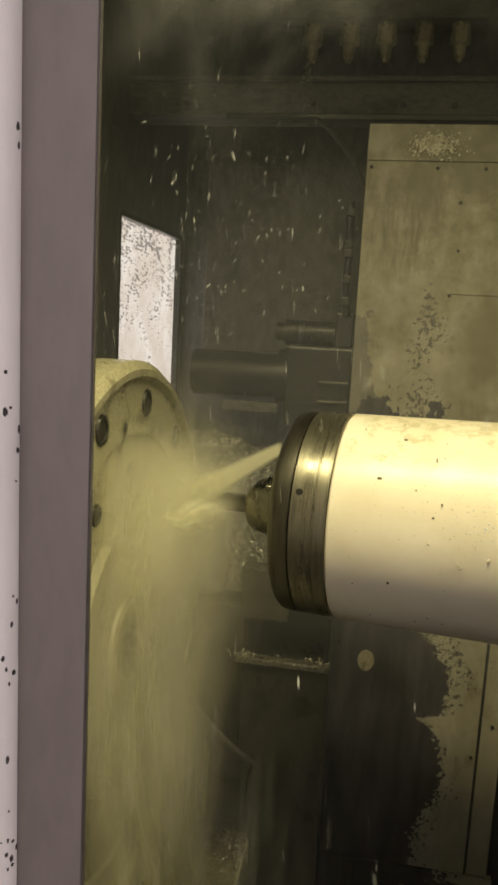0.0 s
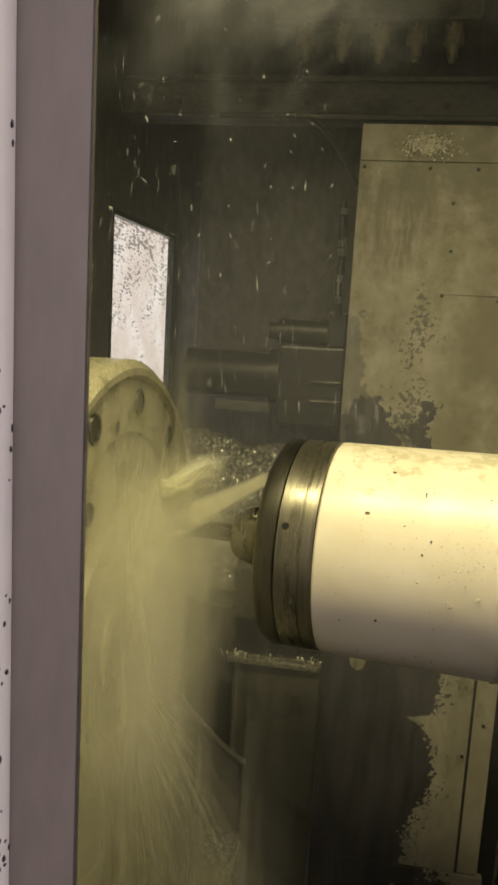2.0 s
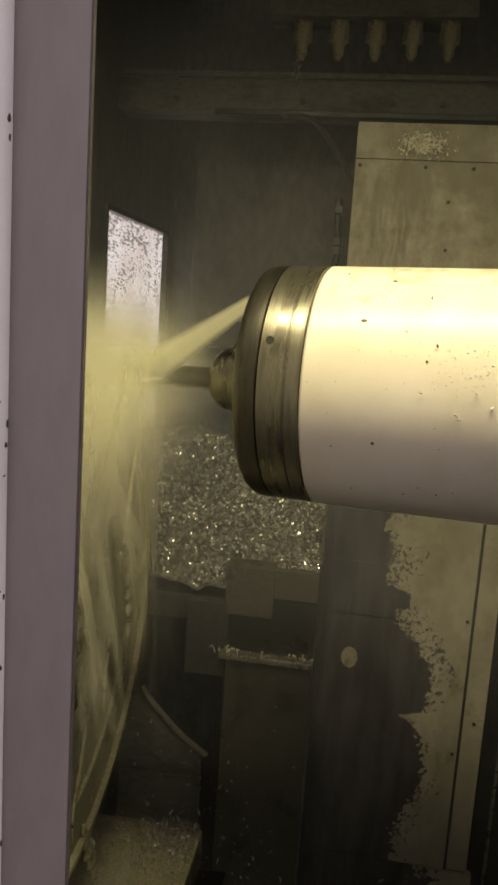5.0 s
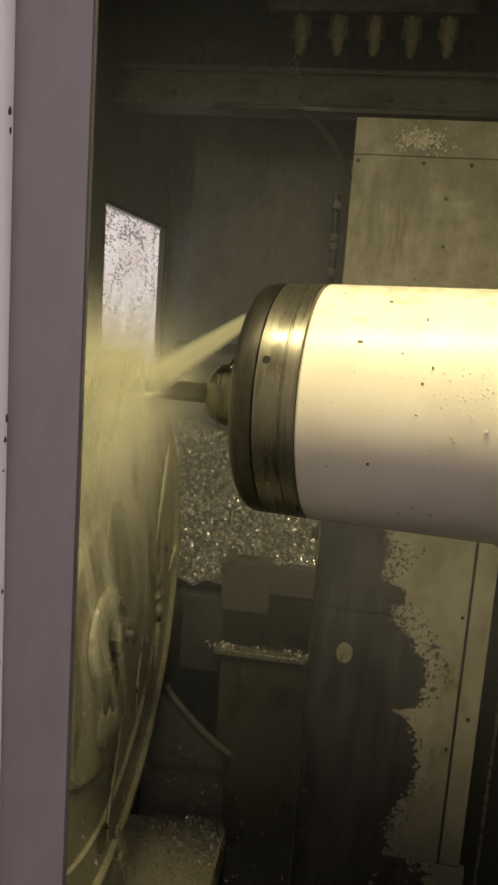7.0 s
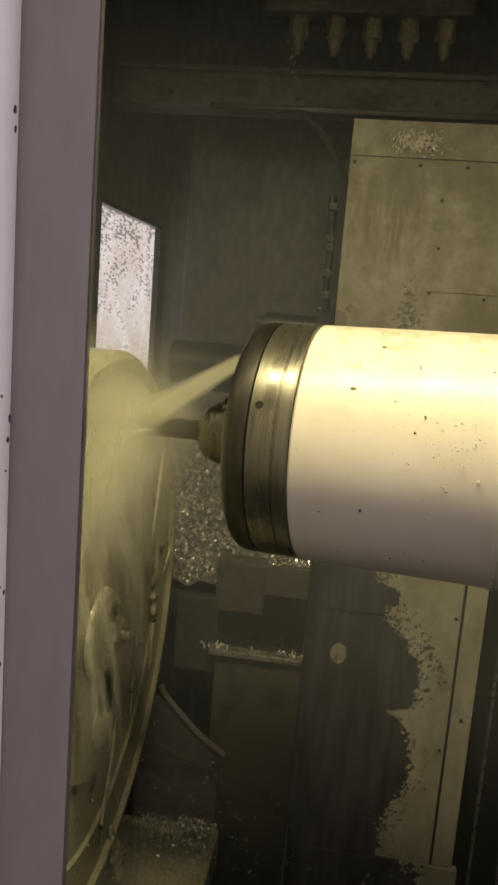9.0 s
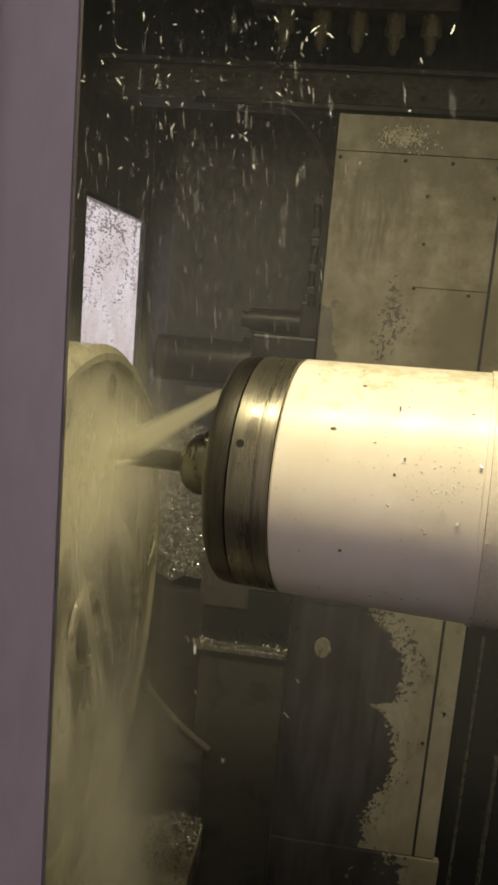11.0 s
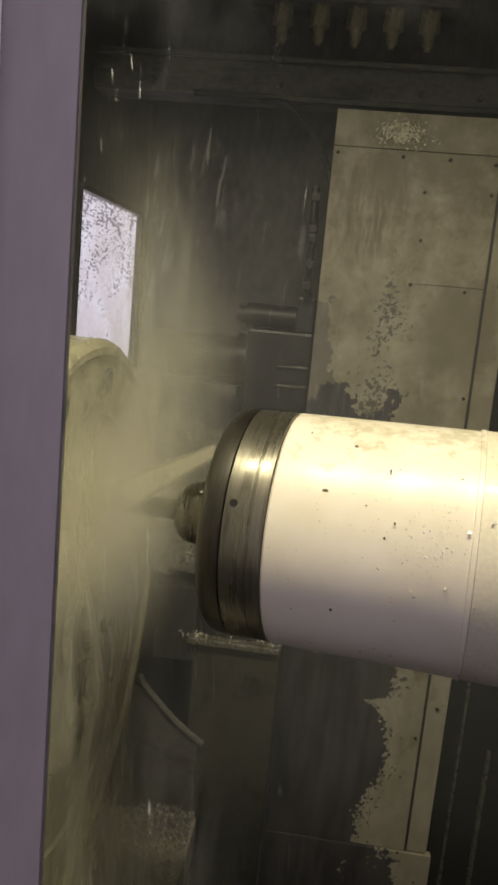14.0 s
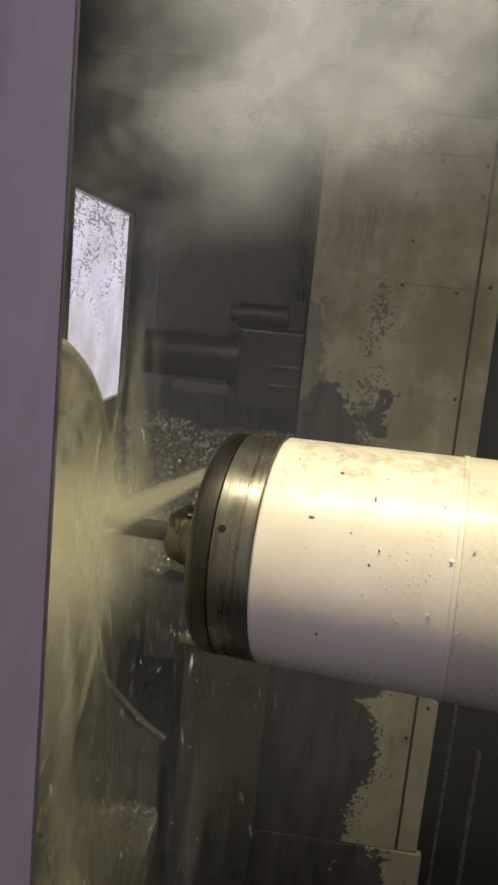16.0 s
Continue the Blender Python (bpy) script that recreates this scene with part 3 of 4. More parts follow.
for i, x in enumerate((-0.62, -0.25, 0.0, 0.14, 0.3, 0.5)):
    part("bolt", lathe([(-0.008, 0.0), (-0.008, 0.009), (0, 0.010)], 6, "y"), IRON, beam, at=pose(x, -0.001, -0.03))

man = thing("coolant_manifold", pose(0, 2.3, 2.33), "grey coolant manifold block with five hose fittings", "manifold")
part("manifold_block", box(-0.36, 0.21, -0.02, 0.10, 0.0, 0.10, 0.006), BEAM, man)
for i, x in enumerate((-0.267, -0.163, -0.060, 0.042, 0.142)):
    f = part("fitting", lathe([(0, 0.026), (-0.05, 0.026), (-0.056, 0.020), (-0.062, 0.016), (-0.084, 0.016), (-0.09, 0.010), (-0.10, 0.008)], 14, "z"), FITTING, man, at=pose(x, 0.03, 0.0), smooth=True)
    part("nut", lathe([(-0.052, 0.0), (-0.052, 0.029), (-0.03, 0.029), (-0.03, 0.0)], 6, "z"), FITTING, f)

hose = tagged(part("hose", tube([(-0.30, 2.27, 2.06), (-0.22, 2.25, 2.05), (-0.15, 2.24, 1.98), (-0.09, 2.24, 1.88), (-0.06, 2.26, 1.80)], 0.008), CHIPPED, smooth=True),
              "black rubber hose sagging from the beam", "hose")

# ------------------------------------------------------------------ column cover
CY = 2.1
cov = thing("column_cover", pose(0, CY, 0), "cream painted sheet metal column cover, paint worn off to dark metal", "machine cover")
G = 0.0016
part("core", box(-0.078, 0.41, 0.006, 0.30, -0.5, 2.008, 0), IRON, cov)
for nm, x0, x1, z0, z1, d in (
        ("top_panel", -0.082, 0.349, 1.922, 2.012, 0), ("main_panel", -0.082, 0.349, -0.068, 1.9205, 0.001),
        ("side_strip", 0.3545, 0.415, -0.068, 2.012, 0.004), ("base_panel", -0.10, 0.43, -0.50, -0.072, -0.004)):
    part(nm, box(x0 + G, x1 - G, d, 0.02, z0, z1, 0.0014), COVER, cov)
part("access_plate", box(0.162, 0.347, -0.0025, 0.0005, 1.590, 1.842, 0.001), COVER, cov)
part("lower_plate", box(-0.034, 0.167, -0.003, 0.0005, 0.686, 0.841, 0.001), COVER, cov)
for x, z in [(0.158, 1.586), (0.30, 1.578), (0.17, 1.70), (0.165, 1.82), (0.333, 1.825), (0.335, 1.90), (-0.068, 1.905), (0.1, 1.905), (0.22, 1.905),
             (-0.026, 0.832), (0.158, 0.832), (-0.026, 0.694), (0.158, 0.694), (0.07, 0.694), (-0.06, 1.22), (0.335, 1.3), (0.335, 0.7), (0.335, 0.3), (-0.06, 0.6),
             (0.385, 1.6), (0.385, 1.0), (0.385, 0.4)]:
    part("screw", lathe([(-0.003, 0.0), (-0.003, 0.003), (-0.0025, 0.0045), (0.002, 0.005)], 10, "y"), CHIPPED, cov, at=pose(x, 0.0, z))
# a bare round patch of paint
part("paint_patch", lathe([(-0.0008, 0.0), (-0.0008, 0.026), (0.001, 0.028)], 18, "y"), worn("pale_paint_patch", (0.36, 0.33, 0.25), (0.2, 0.18, 0.12), 0.5, 0, 40, 0.5), cov, "pale round paint patch", at=pose(0.02, 0.0, 0.552) @ Matrix.Diagonal((0.85, 1, 1.15, 1)))

# dark guide and rubbing strip beside the cover
gd = thing("guideway", pose(0, 2.16, 0), "black way cover with a bright steel edge beside the column", "way cover")
part("way_panel", box(0.43, 1.40, 0.02, 0.10, -0.5, 2.0, 0.003), BLACK, gd)
part("way_edge", box(0.475, 0.483, 0.006, 0.02, -0.4, 0.62, 0.002), STEEL_EDGE, gd, "bright steel edge")
part("way_edge", box(0.56, 0.572, 0.004, 0.02, -0.4, 0.25, 0.002), STEEL_EDGE, gd, "bright steel edge")

# ------------------------------------------------------------------ parts behind the spindle
act = thing("ram_assembly", pose(0, 2.2, 0), "dark oily clamping ram with round bar and bracket", "machine ram")
part("bar", rod((-0.555, 0.06, 1.335), (-0.27, 0.06, 1.335), 0.068, n=28), RAM, act, smooth=True)
part("collar", rod((-0.30, 0.06, 1.335), (-0.27, 0.06, 1.335), 0.082, n=28), RAM, act, smooth=True)
part("bracket", box(-0.275, -0.084, 0.0, 0.14, 1.20, 1.43, 0.008), RAM, act)
part("cylinder", rod((-0.285, 0.05, 1.468), (-0.135, 0.05, 1.468), 0.036, n=24), RAM, act, smooth=True)
part("cylinder_cap", rod((-0.31, 0.05, 1.468), (-0.283, 0.05, 1.468), 0.026, n=18), RAM, act, smooth=True)
part("valve", box(-0.14, -0.088, 0.01, 0.09, 1.43, 1.53, 0.006), RAM, act)
for z in (1.33, 1.275):
    part("pin", rod((-0.175, -0.01, z), (-0.092, -0.01, z + 0.002), 0.005, n=10), STEP, act, "dull steel pin")
part("pale_strip", box(-0.46, -0.295, 0.02, 0.05, 1.228, 1.258, 0.003), BEAM, act)
cab = tagged(part("cable_chain", tube([(-0.12, 2.2, 1.83), (-0.115, 2.19, 1.70), (-0.118, 2.19, 1.60), (-0.11, 2.2, 1.52)], 0.012), BLACK, smooth=True),
             "black cable conduit along the column cover", "cable")
for z, a in ((1.80, 6), (1.715, -9), (1.69, 3), (1.62, 12), (1.56, -5)):
    part("clip", box(-0.013, 0.012, -0.014, 0.012, -0.010, 0.012, 0.003), BLACK, cab, at=pose(-0.116, 2.19, z, 0, a, 0))
bp = tagged(part("back_panel", box(-0.62, 0.10, 2.6, 2.63, 1.30, 2.20, 0.006), worn("grey_guard_panel", (0.085, 0.081, 0.074), (0.058, 0.055, 0.050), 0.45, 0, 3, 0.5, 0.15, (1, 1, 0.5))),
            "dull grey guard panel behind the ram", "guard panel")
part("hanger", box(-0.40, -0.36, 2.63, 3.0, 1.8, 1.84, 0.002), IRON, bp)

# ------------------------------------------------------------------ chip ledge and bed
bed = thing("machine_bed", pose(0, 0, 0), "dark oily stepped casting under a heap of swarf", "machine bed")
part("step_block", box(-0.318, -0.19, 1.90, 2.2, 0.719, 0.855, 0.004), STEP, bed)
part("step_block", box(-0.191, -0.075, 1.902, 2.2, 0.775, 0.858, 0.004), STEP, bed)
# solid black block in place of the shade inside the step's hollow
part("recess_shade", box(-0.315, -0.078, 1.906, 2.2, 0.60, 0.772, 0.0), BLACK, bed)
part("ledge_bar", box(-0.322, -0.074, 1.87, 1.905, 0.606, 0.622, 0.004), STEEL_EDGE, bed, "worn bright steel ledge")
part("lower_box", box(-0.306, -0.075, 1.89, 2.2, -0.5, 0.605, 0.004), STEP, bed)
part("ledge_shelf", box(-0.62, -0.085, 1.93, 2.6, 0.68, 0.75, 0.004), IRON, bed)
part("gusset", box(-0.42, -0.307, 1.90, 1.985, 0.54, 0.75, 0.004), IRON, bed)
part("side_web", box(-0.10, -0.082, 2.02, 2.098, -0.5, 0.93, 0.003), IRON, bed)


def table():
    ob = thing("machine_table", pose(0, 0, 0), "wet table plate with an upright sloping guard, swarf along its edge", "machine table")
    part("table_plate", box(-0.80, -0.255, 0.9, 1.87, 0.0, 0.105, 0.006), TABLE, ob)
    bm = bmesh.new()
    pts = [(-0.50, 0.10), (-0.272, 0.10), (-0.272, 0.325), (-0.43, 0.46), (-0.50, 0.47)]
    fr = [bm.verts.new((x, 1.872, z)) for x, z in pts]
    bk = [bm.verts.new((x, 1.882, z)) for x, z in pts]
    bm.faces.new(fr), bm.faces.new(bk)
    for i in range(5):
        bm.faces.new((fr[i], fr[(i + 1) % 5], bk[(i + 1) % 5], bk[i]))
    part("guard", bm, BEAM, ob)
    part("guard_edge", tube([(-0.442, 1.872, 0.500), (-0.425, 1.870, 0.470), (-0.360, 1.868, 0.405), (-0.315, 1.868, 0.366), (-0.258, 1.870, 0.326)], 0.0085), STEP_EDGE, ob, "pale worn rounded edge", smooth=True)
    return ob


table_ob = table()
bed_slide = tagged(part("bed_slide", box(-1.1, -0.262, 0.95, 1.86, -0.5, -0.002, 0.004), BLACK), "black oily slideway under the table", "slideway")


def heap_height(x, y):
    n = noise.noise(Vector((x * 9, y * 9, 0.3))) * 0.03 + noise.noise(Vector((x * 30, y * 30, 2))) * 0.012
    return 0.80 + (y - 1.92) * 1.15 + n


def heap():
    ob = thing("swarf_heap", pose(0, 0, 0), "sloping heap of glittering wet metal swarf on the ledge", "swarf heap")
    bm = bmesh.new()
    nx, ny = 60, 34
    g = [[bm.verts.new((-0.62 + 0.545 * i / nx, 1.92 + 0.30 * j / ny, max(0.752, heap_height(-0.62 + 0.545 * i / nx, 1.92 + 0.30 * j / ny)))) for j in range(ny + 1)] for i in range(nx + 1)]
    for i in range(nx):
        for j in range(ny):
            bm.faces.new((g[i][j], g[i + 1][j], g[i + 1][j + 1], g[i][j + 1]))
    back = [bm.verts.new((v[-1].co.x, 2.24, 0.752)) for v in g]
    for i in range(nx):
        bm.faces.new((g[i][-1], g[i + 1][-1], back[i + 1], back[i]))
    part("packed_swarf", bm, SWARF_BED, ob)
    tagged(part("swarf_layer", chips(4600, lambda r: (lambda x, y: (x, y, heap_height(x, y) + 0.003))(r.uniform(-0.61, -0.085), r.uniform(1.925, 2.21)), 7, 0.0100), CHIP, ob), kind="stuff")
    return ob


def chips(n, place, seed, size=0.0075):
    """Many small curled metal chips in one mesh."""
    r = random.Random(seed)
    verts, faces = [], []
    for _ in range(n):
        c = Vector(place(r))
        q = Euler((r.uniform(0, 6.3), r.uniform(0, 6.3), r.uniform(0, 6.3))).to_matrix()
        L, w, curl = size * r.uniform(0.5, 1.6), size * r.uniform(0.12, 0.32), r.uniform(0.5, 2.4)
        base = len(verts)
        for k in range(4):
            a = curl * (k / 3 - 0.5)
            p = Vector((L * math.sin(a) / curl, 0, L * (1 - math.cos(a)) / curl))
            verts.append(c + q @ (p + Vector((0, -w, 0)))), verts.append(c + q @ (p + Vector((0, w, 0))))
        faces += [(base + 2 * k, base + 2 * k + 1, base + 2 * k + 3, base + 2 * k + 2) for k in range(3)]
    me = bpy.data.meshes.new("chips")
    me.from_pydata(verts, [], faces)
    bm = bmesh.new()
    bm.from_mesh(me)
    bpy.data.meshes.remove(me)
    return bm


heap()
swarf_ob = lo = thing("bed_swarf", pose(0, 0, 0), "thin drift of bright swarf on the bed plate edge", "swarf")
tagged(part("swarf_layer", chips(1300, lambda r: (-0.262 - abs(r.gauss(0, 0.10)), 1.868 - abs(r.gauss(0, 0.075)), 0.109 + abs(r.gauss(0, 0.012))), 12, 0.0085), CHIP, lo), kind="stuff")
tc = thing("cover_swarf", pose(0, 0, 0), "patch of swarf stuck to the column cover top, whitened as lamp glints", "swarf")
tagged(part("swarf_layer", chips(800, lambda r: (0.088 + r.gauss(0, 0.030), CY - 0.004 - 0.006 * r.random(), 1.960 + r.gauss(0, 0.013)), 15, 0.0062), CHIP_GLINT, tc), kind="stuff")
tc2 = thing("fitting_swarf", pose(0, 0, 0), "string of swarf hanging from a coolant fitting", "swarf")
tagged(part("swarf_layer", chips(90, lambda r: (-0.267 + r.gauss(0, 0.010), 2.276 + r.gauss(0, 0.006), 2.19 + r.gauss(0, 0.045)), 16, 0.007), CHIP, tc2), kind="stuff")

ls = thing("ledge_swarf", pose(0, 0, 0), "bright wet chips lying along the stepped ledge", "swarf")
tagged(part("swarf_layer", chips(110, lambda r: (r.uniform(-0.185, -0.08), 1.904 + abs(r.gauss(0, 0.02)), 0.861 + abs(r.gauss(0, 0.004))), 21, 0.008), CHIP, ls), kind="stuff")
tagged(part("swarf_layer", chips(70, lambda r: (r.choice((-0.30, -0.29, -0.10, -0.12, -0.20)) + r.gauss(0, 0.02), 1.873 + 0.028 * r.random(), 0.625 + abs(r.gauss(0, 0.003))), 22, 0.007), CHIP_GLINT, ls), kind="stuff")

# ------------------------------------------------------------------ workpiece and fixture
DX, DY, DZ, DR = -0.40, 1.24, 0.91, 0.51


def workpiece():
    ob = thing("workpiece_disc", pose(DX, DY, DZ), "large round machined disc with bolt holes, drenched in coolant", "workpiece")
    part("disc", lathe([(-0.085, 0.0), (-0.085, 0.49), (-0.075, DR), (-0.014, DR), (0.0, DR - 0.014), (0.0, 0.484), (-0.010, 0.476), (-0.010, 0.385), (-0.016, 0.38), (-0.016, 0.25), (-0.004, 0.24), (-0.004, 0.0)], 128), WORK, ob, smooth=True)
    for i in range(12):
        th = radians(110 - 29.5 * i)
        if not 3 <= i <= 7:
            part("bolt_hole", lathe([(0.0, 0.0), (0.0015, 0.0), (0.0015, 0.016), (0.004, 0.018), (0.004, 0.023), (0.0, 0.025)], 20), BLACK, ob, at=pose(-0.0095, 0.438 * math.cos(th), 0.438 * math.sin(th)))
        th = radians(88 - 30 * i)
        if not 2 <= i <= 8:
            part("bolt_hole", lathe([(0.0, 0.0), (0.0015, 0.0), (0.0015, 0.012), (0.003, 0.013), (0.003, 0.017), (0.0, 0.019)], 20), BLACK, ob, at=pose(-0.0155, 0.315 * math.cos(th), 0.315 * math.sin(th)))
        th = radians(96 - 30 * i)
        part("tapped_hole", lathe([(0.0, 0.0), (0.001, 0.0), (0.001, 0.007), (0.002, 0.009)], 12), BLACK, ob, at=pose(-0.0095, 0.405 * math.cos(th), 0.405 * math.sin(th)))
    part("boss", lathe([(0.0, 0.052), (0.010, 0.047), (0.018, 0.034), (0.022, 0.016), (0.023, 0.0)], 32), WORK, ob, smooth=True, at=pose(-0.006, 0.0, -0.155))
    return ob


disc_ob = workpiece()
fix_ob = thing("fixture", pose(-0.60, 1.24, 0.91), "wet cast iron fixture drum behind the disc", "fixture")
part("drum", lathe([(-0.12, 0.0), (-0.12, 0.26), (0.10, 0.26), (0.112, 0.25), (0.112, 0.0)], 64), FIXTURE, fix_ob, smooth=True)
part("pedestal", box(-0.12, 0.04, -0.22, 0.22, -0.803, -0.10, 0.02), FIXTURE, fix_ob)

clamp_ob = cl = thing("clamp", pose(-0.402, 1.20, 0.940) @ Matrix.Diagonal((1.25, 1.35, 1.35, 1)), "steel clamp washer and stud at the disc centre", "clamp")
# pad takes the milky coolant colour to imitate light reflected by its rim
part("clamp_pad", lathe([(0.0, 0.0), (0.0, 0.058), (0.005, 0.056), (0.008, 0.050), (0.008, 0.0)], 40), RIVULET, cl, "pale pad, reflected light on its rim painted in", smooth=True)
# black disc puts shade inside the washer ring
part("recess_shade", lathe([(0.0085, 0.0), (0.0085, 0.036), (0.0140, 0.034), (0.0140, 0.0)], 32), BLACK, cl)
part("washer", lathe([(0.008, 0.047), (0.015, 0.047), (0.019, 0.043), (0.019, 0.037), (0.013, 0.0365), (0.008, 0.0365)], 40, closed=True), FIXTURE, cl, smooth=True)
part("nut", lathe([(0.0135, 0.0), (0.0135, 0.023), (0.030, 0.023), (0.033, 0.018), (0.033, 0.0)], 6), STEEL_EDGE, cl)
part("stud", lathe([(0.030, 0.0), (0.030, 0.010), (0.044, 0.010), (0.046, 0.008), (0.046, 0.0)], 16), TOOL, cl, smooth=True)
# black block drawn for the shaded inside of a slot
part("slot", box(0.001, 0.007, 0.002, 0.040, -0.135, -0.052, 0.003), BLACK, cl, "slot with its inner shade painted black")
part("slot_bar", box(0.007, 0.014, 0.014, 0.028, -0.118, -0.056, 0.003), TOOL, cl)


def rivulet(points, r):
    """A run of coolant on the disc's face, thin at both ends; points are (y, z) on the face."""
    bm = tube([(0, y - points[0][0], z - points[0][1]) for y, z in points], r, 8)
    last = len(bm.verts) // 8
    bm.verts.ensure_lookup_table()
    for k in range(last):
        ring = [bm.verts[8 * k + i] for i in range(8)]
        c = sum((v.co for v in ring), Vector()) / 8
        f = 0.15 + 0.85 * math.sin(math.pi * k / (last - 1)) ** 0.7 * (0.8 + 0.3 * math.sin(1.7 * k))
        for v in ring:
            w = (v.co - c) * f
            v.co = c + Vector((w.x * 0.45, w.y, w.z))
    ob = part("coolant_rivulet", bm, RIVULET, smooth=True, at=pose(-0.405, *points[0]))
    return tagged(ob, "milky run of coolant on the wet disc face", "coolant", "coolant runs")


RIVULETS = [rivulet(p, r) for p, r in (
    ([(1.600, 1.200), (1.583, 1.160), (1.566, 1.100), (1.548, 1.045), (1.532, 1.000)], 0.011),
    ([(1.732, 0.945), (1.706, 0.925), (1.684, 0.908), (1.660, 0.892)], 0.010),
    ([(1.514, 0.985), (1.552, 0.930), (1.583, 0.870), (1.592, 0.800), (1.578, 0.690)], 0.020),
    ([(1.335, 0.715), (1.326, 0.653), (1.303, 0.590), (1.280, 0.530), (1.282, 0.470)], 0.009),
    ([(1.335, 0.470), (1.362, 0.410), (1.392, 0.350), (1.430, 0.275)], 0.024),
    ([(1.450, 0.860), (1.455, 0.790), (1.440, 0.720), (1.446, 0.640)], 0.008),
    ([(1.240, 1.215), (1.216, 1.150), (1.198, 1.090), (1.190, 1.030)], 0.008))]

def drops(n, seed, spread, size=(0.0003, 0.0010), lengths=(1.5, 8.0)):
    """A handful of flying drops, drawn out along their flight, in one mesh."""
    r = random.Random(seed)
    ball = bmesh.new()
    bmesh.ops.create_icosphere(ball, subdivisions=2, radius=1)
    shape, tris = [v.co.copy() for v in ball.verts], [[v.index for v in f.verts] for f in ball.faces]
    ball.free()
    verts, faces = [], []
    for _ in range(n):
        c = Vector((r.gauss(0, spread[0]), r.gauss(0, spread[1]), r.gauss(0, spread[2])))
        s, k = r.uniform(*size) * r.choice((0.7, 0.8, 1, 1, 1.5)), r.uniform(*lengths)
        q = Euler((r.gauss(0, 0.4), r.gauss(0, 0.7), 0)).to_matrix()
        base = len(verts)
        bend = r.uniform(-0.6, 0.6)
        for p in shape:
            w = 1 - 0.5 * max(0, p.z)
            verts.append(c + q @ Vector((p.x * s * w + bend * s * p.z * p.z, p.y * s * w, p.z * s * k)))
        faces += [[base + i for i in t] for t in tris]
    me = bpy.data.meshes.new("drops")
    me.from_pydata(verts, [], faces)
    bm = bmesh.new()
    bm.from_mesh(me)
    bpy.data.meshes.remove(me)
    return bm


# ------------------------------------------------------------------ spindle
R = 0.18


def spindle():
    ob = thing("spindle_head", pose(*SPINDLE_ROWS[0][1:]), "cream painted spindle head with a steel nose, wet with coolant", "spindle")
    part("front_ring", lathe([(-0.094, 0.0), (-0.094, 0.150), (-0.0932, 0.163), (-0.0905, 0.1705), (-0.0855, 0.1755), (-0.078, 0.1782), (-0.0572, 0.1788), (-0.0562, 0.1765), (-0.0562, 0.0)], 128), NOSE_DARK, ob, "dark steel front ring", smooth=True)
    part("rear_ring", lathe([(-0.0552, 0.0), (-0.0552, 0.1765), (-0.0542, 0.179), (-0.0185, 0.179), (-0.017, 0.1775), (-0.0155, 0.1775), (-0.014, 0.1795), (0.0035, 0.1795), (0.0045, 0.177), (0.0045, 0.0)], 128), NOSE, ob, "brushed steel rear ring", smooth=True)
    for th in (0.40, 1.9):
        part("set_screw_hole", lathe([(0.0, 0.0), (0.0, 0.0045), (0.0012, 0.0058)], 12, "z"), BLACK, ob,
             at=pose(-0.0420, -0.1785 * math.cos(th), 0.1785 * math.sin(th)) @ Euler((radians(90) - th, 0, 0)).to_matrix().to_4x4())
    part("housing", lathe([(0.0055, 0.0), (0.0055, R - 0.003), (0.0085, R), (0.276, R + 0.002), (0.2775, R), (0.2775, 0.0)], 128), HOUSING, ob, smooth=True)
    part("joint_seam", lathe([(0.2765, 0.15), (0.2765, R + 0.0045), (0.283, R + 0.0045), (0.283, 0.15)], 128), HOUSING, ob, smooth=True)
    part("rear_housing", lathe([(0.282, 0.0), (0.282, R + 0.001), (0.284, R + 0.003), (1.30, R + 0.006), (1.30, 0.0)], 128), HOUSING_REAR, ob, "duller cream rear housing", smooth=True)
    rnd = random.Random(9)
    for i in range(46):
        th, x = rnd.uniform(-0.9, 1.35), rnd.uniform(0.01, 0.5)
        s = rnd.choice((0.0009, 0.0012, 0.0018, 0.0026))
        bm = bmesh.new()
        bmesh.ops.create_icosphere(bm, subdivisions=1, radius=1)
        sx, sy = s * rnd.uniform(0.8, 2.0), s
        for v in bm.verts:
            v.co = Vector((v.co.x * sx, v.co.y * sy * rnd.uniform(0.7, 1.3), v.co.z * 0.0006))
        rr = R + 0.001 + (0.003 if x > 0.28 else 0)
        part("oil_spot", bm, GRIME, ob, at=pose(x, -rr * math.cos(th), rr * math.sin(th)) @ Euler((radians(90) - th, 0, rnd.uniform(-0.6, 0.6))).to_matrix().to_4x4())
    bm = drops(80, 77, (0.028, 0.0, 0.022), (0.0004, 0.0011), (0.8, 1.2))
    for v in bm.verts:
        th = v.co.z / R + 0.30
        v.co = Vector((0.235 + v.co.x, -(R + 0.002 - v.co.y * 0.5) * math.cos(th), (R + 0.002 - v.co.y * 0.5) * math.sin(th)))
    tagged(part("coolant_beads", bm, DROP, ob, "small beads of coolant", smooth=True), kind="stuff")
    for i in range(16):
        th, x = rnd.uniform(-0.5, 0.9), rnd.uniform(0.15, 0.40)
        bm = chips(1, lambda r: (0, 0, 0), 40 + i, 0.006)
        rr = R + 0.004
        part("stuck_chip", bm, CHIP, ob, at=pose(x, -rr * math.cos(th), rr * math.sin(th)))
    part("holder_neck", lathe([(-0.090, 0.0), (-0.090, 0.050), (-0.112, 0.050), (-0.112, 0.0)], 48), TOOL, ob, smooth=True)
